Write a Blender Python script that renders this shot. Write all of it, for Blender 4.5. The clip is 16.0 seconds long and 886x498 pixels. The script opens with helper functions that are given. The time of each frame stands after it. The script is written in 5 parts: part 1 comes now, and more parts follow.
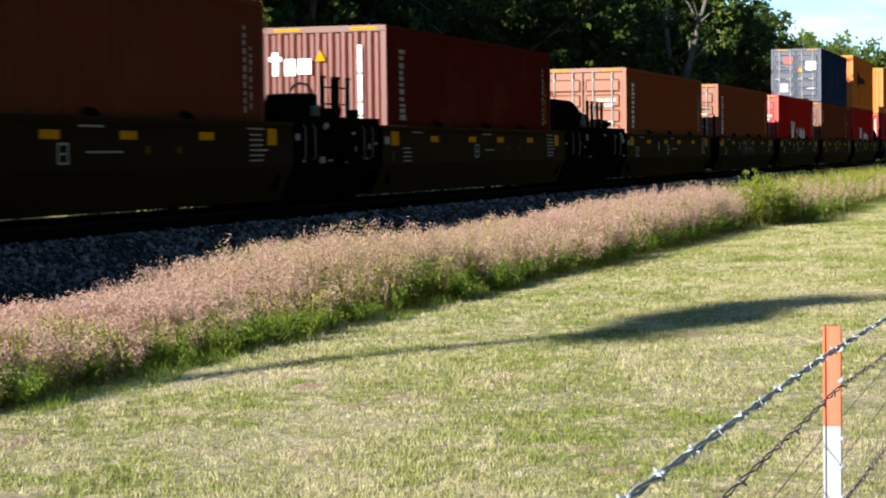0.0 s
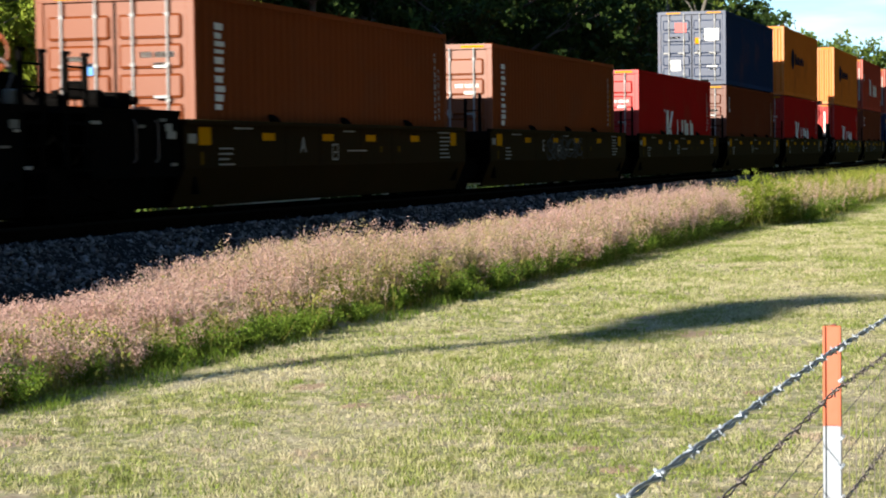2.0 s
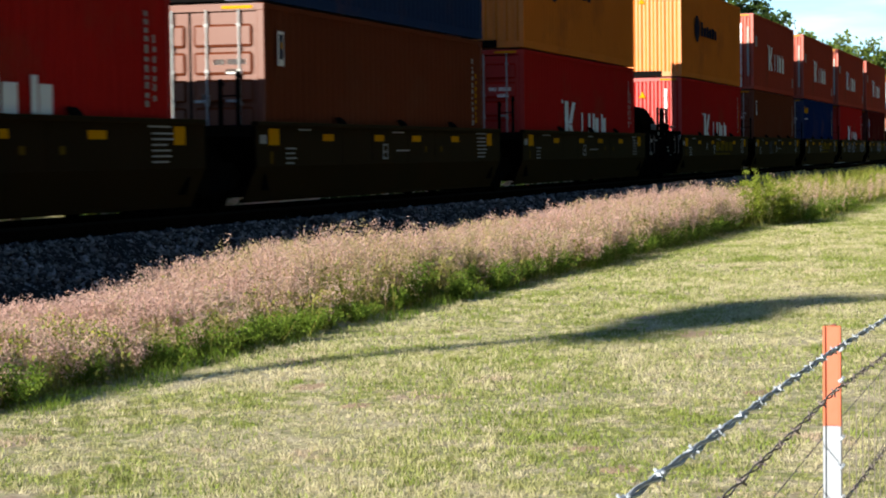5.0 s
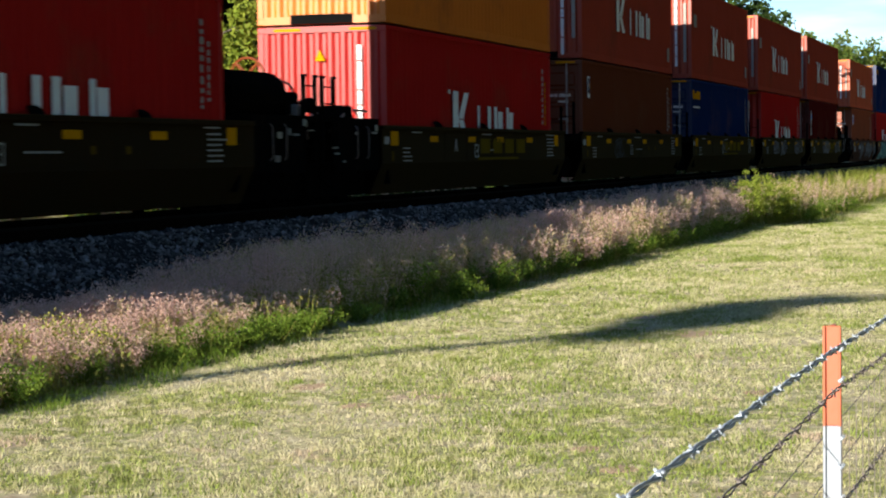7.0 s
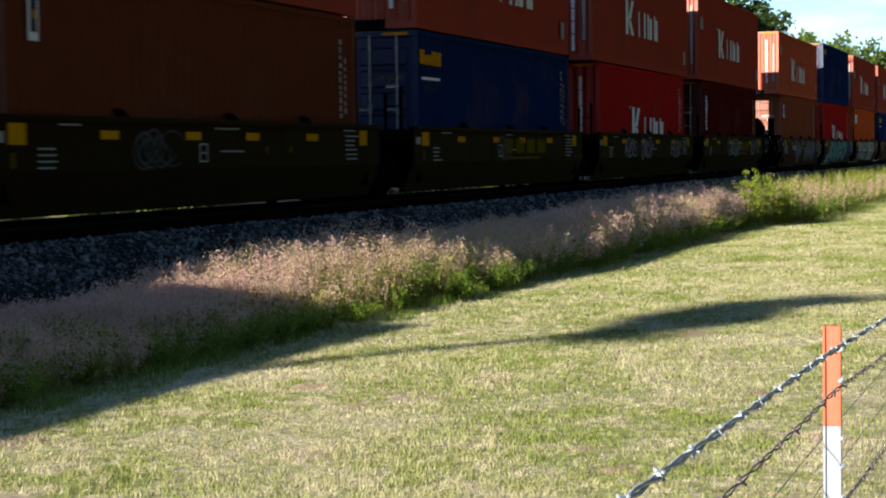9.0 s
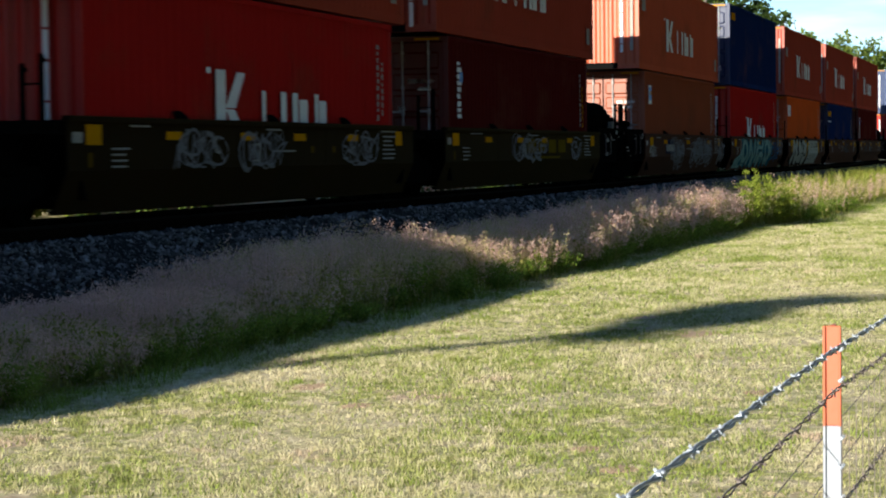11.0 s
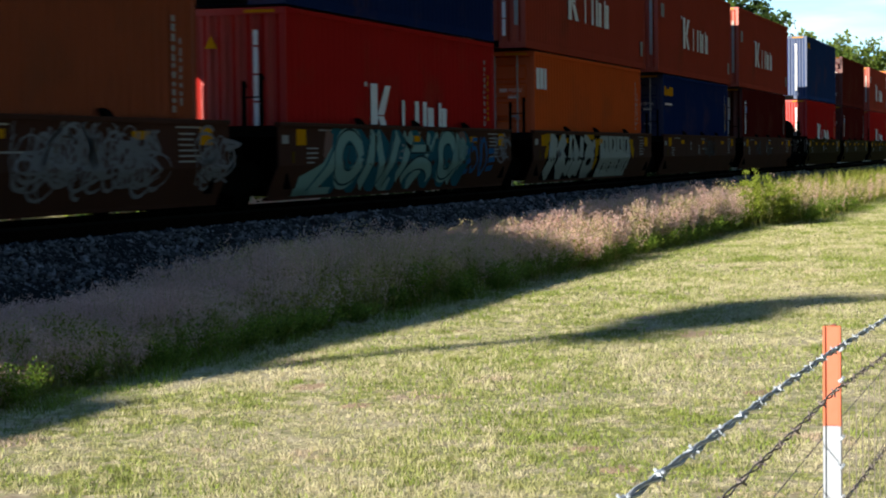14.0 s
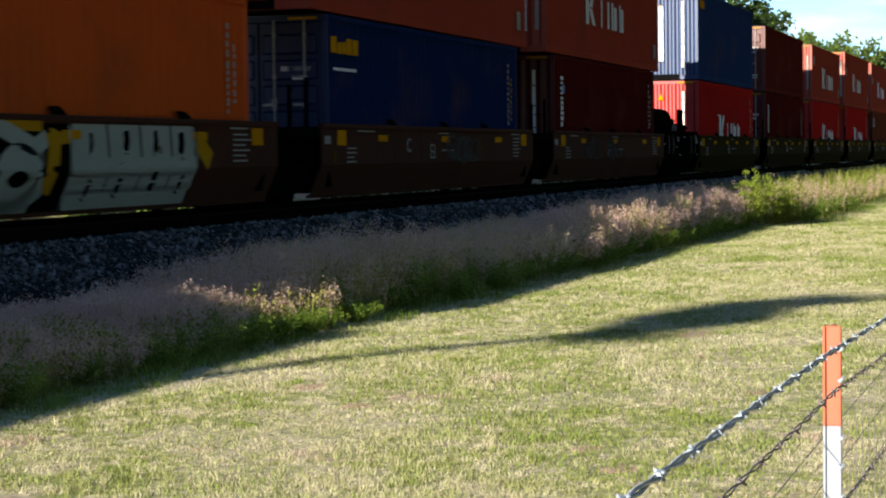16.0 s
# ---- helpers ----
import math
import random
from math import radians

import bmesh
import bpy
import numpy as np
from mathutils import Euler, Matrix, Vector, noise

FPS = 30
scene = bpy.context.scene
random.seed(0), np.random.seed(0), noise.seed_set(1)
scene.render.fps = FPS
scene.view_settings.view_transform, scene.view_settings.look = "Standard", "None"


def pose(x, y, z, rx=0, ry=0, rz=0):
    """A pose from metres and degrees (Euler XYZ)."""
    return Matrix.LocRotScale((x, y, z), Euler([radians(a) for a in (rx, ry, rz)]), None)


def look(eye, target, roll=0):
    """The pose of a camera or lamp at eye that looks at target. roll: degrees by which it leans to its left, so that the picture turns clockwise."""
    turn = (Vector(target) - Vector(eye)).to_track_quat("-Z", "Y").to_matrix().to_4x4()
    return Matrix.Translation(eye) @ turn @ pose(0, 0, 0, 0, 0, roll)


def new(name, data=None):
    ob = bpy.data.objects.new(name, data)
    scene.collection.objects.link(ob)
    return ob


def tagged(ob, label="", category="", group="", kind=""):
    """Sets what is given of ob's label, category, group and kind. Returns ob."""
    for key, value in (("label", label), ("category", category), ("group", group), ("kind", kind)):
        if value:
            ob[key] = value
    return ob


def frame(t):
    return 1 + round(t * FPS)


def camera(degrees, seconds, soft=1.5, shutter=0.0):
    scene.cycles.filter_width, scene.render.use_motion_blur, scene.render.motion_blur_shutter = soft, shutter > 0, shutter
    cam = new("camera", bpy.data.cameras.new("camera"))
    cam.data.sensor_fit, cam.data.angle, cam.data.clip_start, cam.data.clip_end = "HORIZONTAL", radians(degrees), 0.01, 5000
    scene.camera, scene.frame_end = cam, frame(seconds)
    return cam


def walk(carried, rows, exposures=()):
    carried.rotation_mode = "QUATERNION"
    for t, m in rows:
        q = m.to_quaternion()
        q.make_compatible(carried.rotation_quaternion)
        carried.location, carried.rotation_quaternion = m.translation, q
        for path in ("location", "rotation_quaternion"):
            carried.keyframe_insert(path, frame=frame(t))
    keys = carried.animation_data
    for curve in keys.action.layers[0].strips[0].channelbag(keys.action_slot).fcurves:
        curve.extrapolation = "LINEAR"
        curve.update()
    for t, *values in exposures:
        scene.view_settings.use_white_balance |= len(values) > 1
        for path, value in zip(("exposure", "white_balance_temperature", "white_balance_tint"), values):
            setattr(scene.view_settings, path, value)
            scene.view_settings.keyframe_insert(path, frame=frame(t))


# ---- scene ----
# World: x runs along the track, y across it away from the camera, z up; the lawn is z = 0.
EYE = (0.0, 0.0, 1.6)
cam = camera(24.02, 16.0, soft=2.0, shutter=0.25)
VIEW = look(EYE, (47.82463, 14.41179, -0.65943), -0.731)
walk(cam, [(0.0, VIEW), (16.0, VIEW)], [(0.0, 1.44), (16.0, 1.44)])

# ---- light ----
SUN_AZ, SUN_EL = 15.8, 17.9
world = bpy.data.worlds.new("sky")
scene.world = world
world.use_nodes = True
sky = world.node_tree.nodes.new("ShaderNodeTexSky")
sky.sky_type, sky.sun_disc = "NISHITA", False
sky.sun_elevation, sky.sun_rotation = radians(SUN_EL), radians(SUN_AZ - 90)
sky.air_density, sky.dust_density, sky.ozone_density = 1.0, 0.0, 3.0
back = world.node_tree.nodes["Background"]
tint = world.node_tree.nodes.new("ShaderNodeMix")
tint.data_type, tint.blend_type = "RGBA", "MULTIPLY"
tint.inputs[0].default_value, tint.inputs[7].default_value = 1.0, (1.12, 1.24, 1.32, 1.0)
world.node_tree.links.new(sky.outputs[0], tint.inputs[6])
# pale haze low over the horizon with thin cloud in it
wn, wl = world.node_tree.nodes, world.node_tree.links.new
where = wn.new("ShaderNodeTexCoord")
squash = wn.new("ShaderNodeMapping")
squash.inputs["Scale"].default_value = (3.0, 3.0, 16.0)
cloud = wn.new("ShaderNodeTexNoise")
cloud.inputs["Scale"].default_value, cloud.inputs["Detail"].default_value = 2.6, 6
thin = wn.new("ShaderNodeMapRange")
thin.inputs[1].default_value, thin.inputs[2].default_value = 0.45, 0.72
hue = wn.new("ShaderNodeMix")
hue.data_type = "RGBA"
hue.inputs[6].default_value, hue.inputs[7].default_value = (3.0, 5.9, 8.3, 1.0), (6.7, 8.3, 9.3, 1.0)
apart = wn.new("ShaderNodeSeparateXYZ")
low = wn.new("ShaderNodeMapRange")
low.inputs[1].default_value, low.inputs[2].default_value, low.inputs[3].default_value, low.inputs[4].default_value = 0.02, 0.30, 0.92, 0.0
veil = wn.new("ShaderNodeMix")
veil.data_type = "RGBA"
wl(where.outputs["Generated"], squash.inputs["Vector"])
wl(where.outputs["Generated"], apart.inputs[0])
wl(apart.outputs[2], low.inputs[0])
wl(squash.outputs[0], cloud.inputs["Vector"])
wl(cloud.outputs[0], thin.inputs[0])
wl(thin.outputs[0], hue.inputs[0])
wl(low.outputs[0], veil.inputs[0])
wl(tint.outputs[2], veil.inputs[6])
wl(hue.outputs[2], veil.inputs[7])
wl(veil.outputs[2], back.inputs[0])
back.inputs[1].default_value = 0.070
sun = new("sun", bpy.data.lights.new("sun", "SUN"))
sun.data.energy, sun.data.angle, sun.data.color = 4.4, radians(0.45), (1.0, 0.93, 0.80)
ca, ce = math.cos(radians(SUN_AZ)), math.cos(radians(SUN_EL))
SUN_TO = Vector((-ca * ce, math.sin(radians(SUN_AZ)) * ce, math.sin(radians(SUN_EL))))
sun.matrix_world = look(SUN_TO * 80, (0, 0, 0))

# ---- materials ----


def material(name, color, rough=0.6, metal=0.0, dark=0.7, scale=6.0, fine=60.0, bump=0.15, dirt=None, each=0.0, island=0.0, spread=None, spec=0.5, through_light=0.0):
    """Colour varied at two scales with bump; dirt: a second colour in blotches; each, island: variation from piece to piece."""
    m = bpy.data.materials.new(name)
    m.use_nodes = True
    nt = m.node_tree
    nd, ln = nt.nodes, nt.links.new
    bsdf = nd["Principled BSDF"]
    co = nd.new("ShaderNodeTexCoord")
    big = nd.new("ShaderNodeTexNoise")
    big.inputs["Scale"].default_value, big.inputs["Detail"].default_value = scale, 5
    ln(co.outputs["Object"], big.inputs["Vector"])
    small = nd.new("ShaderNodeTexNoise")
    small.inputs["Scale"].default_value, small.inputs["Detail"].default_value = fine, 4
    ln(co.outputs["Object"], small.inputs["Vector"])
    c = tuple(color) + (1,)
    lo = tuple(v * dark for v in color) + (1,)
    ramp = nd.new("ShaderNodeMix")
    ramp.data_type = "RGBA"
    ramp.inputs[6].default_value, ramp.inputs[7].default_value = lo, c
    add = nd.new("ShaderNodeMath")
    add.operation = "MULTIPLY_ADD"
    add.inputs[1].default_value, add.inputs[2].default_value = 0.5, -0.05
    ln(small.outputs[0], add.inputs[0])
    sm = nd.new("ShaderNodeMath")
    ln(add.outputs[0], sm.inputs[0])
    ln(big.outputs[0], sm.inputs[1])
    sm.use_clamp = True
    ln(sm.outputs[0], ramp.inputs[0])
    out = ramp.outputs[2]
    if dirt:
        mask = nd.new("ShaderNodeMapRange")
        mask.inputs[1].default_value, mask.inputs[2].default_value = 0.52, 0.68
        blot = nd.new("ShaderNodeTexNoise")
        blot.inputs["Scale"].default_value, blot.inputs["Detail"].default_value = scale * 0.6, 8
        blot.inputs["Roughness"].default_value = 0.7
        ln(co.outputs["Object"], blot.inputs["Vector"])
        ln(blot.outputs[0], mask.inputs[0])
        mx = nd.new("ShaderNodeMix")
        mx.data_type = "RGBA"
        ln(mask.outputs[0], mx.inputs[0])
        ln(out, mx.inputs[6])
        mx.inputs[7].default_value = tuple(dirt) + (1,)
        out = mx.outputs[2]
    if each or island:
        if each:
            src = nd.new("ShaderNodeObjectInfo").outputs["Random"]
        else:
            src = nd.new("ShaderNodeNewGeometry").outputs["Random Per Island"]
        if spread:
            mx = nd.new("ShaderNodeMix")
            mx.data_type = "RGBA"
            ln(src, mx.inputs[0])
            ln(out, mx.inputs[6])
            mx.inputs[7].default_value = tuple(spread) + (1,)
            out = mx.outputs[2]
        mr = nd.new("ShaderNodeMapRange")
        k = each or island
        mr.inputs[3].default_value, mr.inputs[4].default_value = 1 - k, 1 + k
        fr = nd.new("ShaderNodeMath")
        fr.operation = "MULTIPLY"
        fr.inputs[1].default_value = 7.31
        ln(src, fr.inputs[0])
        fc = nd.new("ShaderNodeMath")
        fc.operation = "FRACT"
        ln(fr.outputs[0], fc.inputs[0])
        ln(fc.outputs[0], mr.inputs[0])
        hsv = nd.new("ShaderNodeHueSaturation")
        ln(mr.outputs[0], hsv.inputs["Value"])
        ln(out, hsv.inputs["Color"])
        out = hsv.outputs[0]
    ln(out, bsdf.inputs["Base Color"])
    bsdf.inputs["Roughness"].default_value, bsdf.inputs["Metallic"].default_value = rough, metal
    bsdf.inputs["Specular IOR Level"].default_value = spec
    if bump:
        bp = nd.new("ShaderNodeBump")
        bp.inputs["Strength"].default_value, bp.inputs["Distance"].default_value = bump, 0.01
        ln(small.outputs[0], bp.inputs["Height"])
        ln(bp.outputs[0], bsdf.inputs["Normal"])
    if through_light:
        tr = nd.new("ShaderNodeBsdfTranslucent")
        ln(out, tr.inputs[0])
        ms = nd.new("ShaderNodeMixShader")
        ms.inputs[0].default_value = through_light
        ln(bsdf.outputs[0], ms.inputs[1])
        ln(tr.outputs[0], ms.inputs[2])
        ln(ms.outputs[0], nd["Material Output"].inputs[0])
    return m


PAINT = {}
SHEEN = {"orange_brown": 0.12, "red": 0.1, "salmon": 0.0, "yellow": 0.2, "deep_orange": 0.2}


def slant_sheen(m, tint, weight, rough=0.5):
    """A tinted sheen that shows most where a surface is seen at a slant."""
    b = m.node_tree.nodes["Principled BSDF"]
    b.inputs["Sheen Weight"].default_value, b.inputs["Sheen Roughness"].default_value = weight, rough
    b.inputs["Sheen Tint"].default_value = tuple(tint) + (1,)
    return m


def paint(name, color):
    if name not in PAINT:
        rust = tuple(0.6 * c + 0.4 * d for c, d in zip(color, (0.10, 0.045, 0.025)))
        PAINT[name] = material("paint_" + name, color, 0.42, 0.0, 0.78, 0.7, 25, 0.05, rust, spec=0.05)
        nd, ln = PAINT[name].node_tree.nodes, PAINT[name].node_tree.links.new
        weight, gloss = nd.new("ShaderNodeLayerWeight"), nd.new("ShaderNodeMapRange")
        weight.inputs[0].default_value = 0.5
        gloss.inputs[1].default_value, gloss.inputs[2].default_value, gloss.inputs[3].default_value, gloss.inputs[4].default_value = 0.04, 0.25, 0.45, 0.0
        ln(weight.outputs["Facing"], gloss.inputs[0])
        ln(gloss.outputs[0], nd["Principled BSDF"].inputs["Specular IOR Level"])
        top = max(color)
        slant_sheen(PAINT[name], [min(1.0, c / top + 0.04) for c in color], SHEEN.get(name, 0.05))
    return PAINT[name]


COLORS = {
    "maroon": (0.095, 0.015, 0.010), "dark_maroon": (0.066, 0.007, 0.006), "orange_brown": (0.18, 0.047, 0.015), "deep_orange": (0.54, 0.086, 0.015), "rust": (0.11, 0.030, 0.016),
    "red": (0.35, 0.014, 0.011), "dark_blue": (0.0075, 0.018, 0.066), "blue": (0.020, 0.042, 0.115), "grey_blue": (0.015, 0.029, 0.072), "yellow": (0.56, 0.16, 0.022),
    "brown_red": (0.32, 0.052, 0.029), "orange_red": (0.48, 0.098, 0.044), "brown": (0.115, 0.030, 0.013), "rose_brown": (0.25, 0.062, 0.027), "salmon": (0.088, 0.013, 0.0095),
}
for k, v in COLORS.items():
    paint(k, v)
WHITE = material("white_marking", (0.75, 0.75, 0.73), 0.55, 0, 0.8, 3, 40, 0.03, spec=0.0)
DIM_WHITE = material("faded_white_stencil", (0.34, 0.33, 0.30), 0.6, 0, 0.6, 5, 30, 0.03, spec=0.0)
YELLOW = material("yellow_reflector", (0.52, 0.23, 0.003), 0.4, 0, 0.8, 4, 40, 0.03, spec=0.0)
LOGO_DARK = material("dark_logo", (0.03, 0.03, 0.05), 0.6, 0, 0.7, 4, 40, 0.03, spec=0.0)
BLUE_MARK = material("blue_sticker", (0.05, 0.25, 0.65), 0.5, 0, 0.8, 4, 40, 0.03)
STEEL = material("galvanised_rod", (0.30, 0.30, 0.30), 0.6, 0.1, 0.7, 8, 60, 0.05)
# for the door seals, and for the plate that paints the end recess's shade
SEAL_AND_SHADE = material("black_seal_and_shade", (0.004, 0.004, 0.004), 0.95, spec=0.05)
CASTING = material("steel_casting", (0.12, 0.09, 0.08), 0.6, 0.4, 0.6, 9, 60, 0.1)
WELL = slant_sheen(material("well_car_paint", (0.0115, 0.0054, 0.0026), 0.8, 0, 0.6, 0.8, 20, 0.08, (0.007, 0.0045, 0.003), spec=0.0), (1.0, 0.72, 0.27), 0.075)
OLD_GOLD = material("old_gold", (0.10, 0.06, 0.006), 0.7, 0, 0.6, 6, 40, 0.03, spec=0.0)
WELL_RED = slant_sheen(material("well_car_red_brown", (0.055, 0.021, 0.015), 0.8, 0, 0.6, 0.8, 20, 0.08, (0.042, 0.018, 0.013), spec=0.0), (1.0, 0.74, 0.42), 0.06)
# iron, rails and ties: deep shade under the cars is put into near-black colours
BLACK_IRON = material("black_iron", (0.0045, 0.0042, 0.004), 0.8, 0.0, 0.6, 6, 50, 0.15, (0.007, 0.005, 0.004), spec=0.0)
GALV = material("galvanised_grating", (0.13, 0.13, 0.125), 0.6, 0.4, 0.7, 6, 50, 0.1)
RAIL_SIDE = material("shaded_rusty_rail", (0.010, 0.007, 0.0055), 0.9, 0.0, 0.6, 8, 60, 0.2, spec=0.0)
RAIL_HEAD = material("shaded_rail_head", (0.010, 0.009, 0.0085), 0.8, 0.0, 0.85, 5, 60, 0.03, spec=0.02)
TIE = material("shaded_creosoted_tie", (0.012, 0.010, 0.009), 0.85, 0, 0.6, 5, 40, 0.3, each=0.25, spec=0.05)
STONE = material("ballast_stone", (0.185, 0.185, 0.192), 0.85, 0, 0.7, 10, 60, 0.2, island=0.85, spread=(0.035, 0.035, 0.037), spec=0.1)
# near-black bed: shade between the stones and under the train put into colour
BALLAST_SHADED = material("shaded_ballast_bed", (0.015, 0.015, 0.0155), 0.9, 0, 0.35, 18, 50, 0.8, spec=0.05)
BARK = material("bark", (0.13, 0.10, 0.075), 0.9, 0, 0.5, 4, 25, 0.6)
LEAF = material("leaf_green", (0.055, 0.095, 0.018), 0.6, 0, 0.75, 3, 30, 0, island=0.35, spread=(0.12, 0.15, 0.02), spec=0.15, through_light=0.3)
# brighter and darker leaf copies: sun and wood shade are put into the colour
LEAF_SUNLIT = material("leaf_sunlit", (0.18, 0.25, 0.028), 0.6, 0, 0.75, 3, 30, 0, island=0.35, spread=(0.28, 0.32, 0.045), spec=0.15, through_light=0.45)
LEAF_SHADED = material("leaf_shaded", (0.021, 0.042, 0.010), 0.7, 0, 0.75, 3, 30, 0, island=0.4, spread=(0.05, 0.08, 0.016), spec=0.1, through_light=0.25)


# ---- mesh helpers ----


def box(bm, x0, x1, y0, y1, z0, z1, bevel=0.0):
    vs = [bm.verts.new(p) for p in ((x0, y0, z0), (x1, y0, z0), (x1, y1, z0), (x0, y1, z0), (x0, y0, z1), (x1, y0, z1), (x1, y1, z1), (x0, y1, z1))]
    fs = [bm.faces.new([vs[i] for i in q]) for q in ((3, 2, 1, 0), (4, 5, 6, 7), (0, 1, 5, 4), (1, 2, 6, 5), (2, 3, 7, 6), (3, 0, 4, 7))]
    if bevel:
        bmesh.ops.bevel(bm, geom=list({e for f in fs for e in f.edges}), offset=bevel, segments=1, affect="EDGES")
    return bm


def tube(bm, pts, radii, sides=8):
    """A closed tapered tube through the points."""
    rings = []
    pts = [Vector(p) for p in pts]
    for i, p in enumerate(pts):
        d = (pts[min(i + 1, len(pts) - 1)] - pts[max(i - 1, 0)]).normalized()
        a = d.cross((0, 0, 1) if abs(d.z) < 0.9 else (1, 0, 0)).normalized()
        b = d.cross(a)
        r = radii[i] if hasattr(radii, "__len__") else radii
        rings.append([bm.verts.new(p + a * r * math.cos(2 * math.pi * k / sides) + b * r * math.sin(2 * math.pi * k / sides)) for k in range(sides)])
    for r0, r1 in zip(rings, rings[1:]):
        for k in range(sides):
            bm.faces.new((r0[k], r0[(k + 1) % sides], r1[(k + 1) % sides], r1[k]))
    bm.faces.new(rings[0][::-1])
    bm.faces.new(rings[-1])
    return bm


def mesh_of(name, bm, mat):
    bmesh.ops.recalc_face_normals(bm, faces=bm.faces)
    me = bpy.data.meshes.new(name)
    bm.to_mesh(me)
    bm.free()
    me.materials.append(mat)
    return me


def part(name, bm, mat, parent=None, label="", at=None):
    """Links a bmesh, or a mesh, as one object under a thing or part."""
    me = bm if isinstance(bm, bpy.types.Mesh) else mesh_of(name, bm, mat)
    ob = new(name, me)
    if parent:
        ob.parent = parent
    if at is not None:
        ob.matrix_basis = at
    return tagged(ob, label)


def soup(name, verts, faces, mat):
    """A mesh from numpy arrays: vertices (n, 3) and faces (m, k)."""
    me = bpy.data.meshes.new(name)
    n, k = faces.shape
    me.vertices.add(len(verts))
    me.vertices.foreach_set("co", np.asarray(verts, np.float32).ravel())
    me.loops.add(n * k)
    me.loops.foreach_set("vertex_index", np.asarray(faces, np.int32).ravel())
    me.polygons.add(n)
    me.polygons.foreach_set("loop_start", np.arange(0, n * k, k, dtype=np.int32))
    me.polygons.foreach_set("loop_total", np.full(n, k, np.int32))
    me.update(calc_edges=True)
    me.materials.append(mat)
    return me


# ---- ground, track ----
Y_NEAR = 11.618          # near side of the containers
Y_MID = Y_NEAR + 1.219   # centre line of the track
RAIL_Z = 0.79



def patchy(name, straw, green, bare, through_light=0.0, island=0.0):
    """Grass in green and straw patches with a few bare spots, at the scale of a lawn."""
    m = material(name, green, 0.85, 0, 0.72, 7, 40, 0.3 if not island else 0, island=island, spec=0.15, through_light=through_light)
    nt = m.node_tree
    nd, ln = nt.nodes, nt.links.new
    co = nd.new("ShaderNodeTexCoord").outputs["Object"]
    first = [n for n in nd if n.type == "MIX"][0]
    last = first.inputs[7]
    outc = None
    for scale, lo, hi, col in ((0.6, 0.44, 0.68, straw), (2.6, 0.49, 0.60, straw), (7.0, 0.51, 0.61, straw), (1.1, 0.595, 0.67, bare)):
        tx = nd.new("ShaderNodeTexNoise")
        tx.inputs["Scale"].default_value, tx.inputs["Detail"].default_value, tx.inputs["Roughness"].default_value = scale, 6, 0.65
        ln(co, tx.inputs["Vector"])
        mr = nd.new("ShaderNodeMapRange")
        mr.inputs[1].default_value, mr.inputs[2].default_value = lo, hi
        ln(tx.outputs[0], mr.inputs[0])
        mx = nd.new("ShaderNodeMix")
        mx.data_type = "RGBA"
        ln(mr.outputs[0], mx.inputs[0])
        if outc is None:
            mx.inputs[6].default_value = tuple(green) + (1,)
        else:
            ln(outc, mx.inputs[6])
        mx.inputs[7].default_value = tuple(col) + (1,)
        outc = mx.outputs[2]
    spk = nd.new("ShaderNodeTexNoise")
    spk.inputs["Scale"].default_value, spk.inputs["Detail"].default_value = 19, 5
    ln(co, spk.inputs["Vector"])
    sr = nd.new("ShaderNodeMapRange")
    sr.inputs[1].default_value, sr.inputs[2].default_value, sr.inputs[3].default_value, sr.inputs[4].default_value = 0.36, 0.56, 0.70, 1.11
    ln(spk.outputs[0], sr.inputs[0])
    sp = nd.new("ShaderNodeMix")
    sp.data_type, sp.blend_type = "RGBA", "MULTIPLY"
    sp.inputs[0].default_value = 1.0
    ln(outc, sp.inputs[6])
    ln(sr.outputs[0], sp.inputs[7])
    outc = sp.outputs[2]
    ln(outc, last)
    dk = nd.new("ShaderNodeMix")
    dk.data_type, dk.blend_type = "RGBA", "MULTIPLY"
    dk.inputs[0].default_value, dk.inputs[7].default_value = 1.0, (0.68, 0.68, 0.66, 1)
    ln(outc, dk.inputs[6])
    ln(dk.outputs[2], first.inputs[6])
    return m


LAWN = patchy("mown_lawn", (0.47, 0.405, 0.265), (0.25, 0.265, 0.088), (0.46, 0.355, 0.255))
rng = np.random.default_rng(3)


def ground_height(x, y):
    far = np.clip((y - 16.5) / 6, 0, 1)
    swell = 0.025 * np.sin(x * 0.7 + 1.3 * np.sin(y * 0.5)) * np.sin(y * 0.9 + 0.4) * (np.abs(x) < 60) * (y < 8)
    return 0.9 * far * far * (3 - 2 * far) + swell


def build_ground():
    xs = np.concatenate([[-1500, -400, -120, -40, -10], np.arange(0, 60, 0.5), [60, 75, 100, 150, 250, 500, 1200, 3500]])
    ys = np.concatenate([[-1500, -300, -60, -20, -8], np.arange(-4, 30, 0.5), [32, 40, 60, 120, 400, 1500]])
    gx, gy = np.meshgrid(xs, ys, indexing="ij")
    gz = ground_height(gx, gy)
    n, m = gx.shape
    idx = np.arange(n * m).reshape(n, m)
    faces = np.stack([idx[:-1, :-1], idx[1:, :-1], idx[1:, 1:], idx[:-1, 1:]], -1).reshape(-1, 4)
    ob = new("ground", soup("ground", np.stack([gx, gy, gz], -1).reshape(-1, 3), faces, LAWN))
    return tagged(ob, "sunlit mown lawn with yellowed patches beside the railway", "lawn", kind="structure")


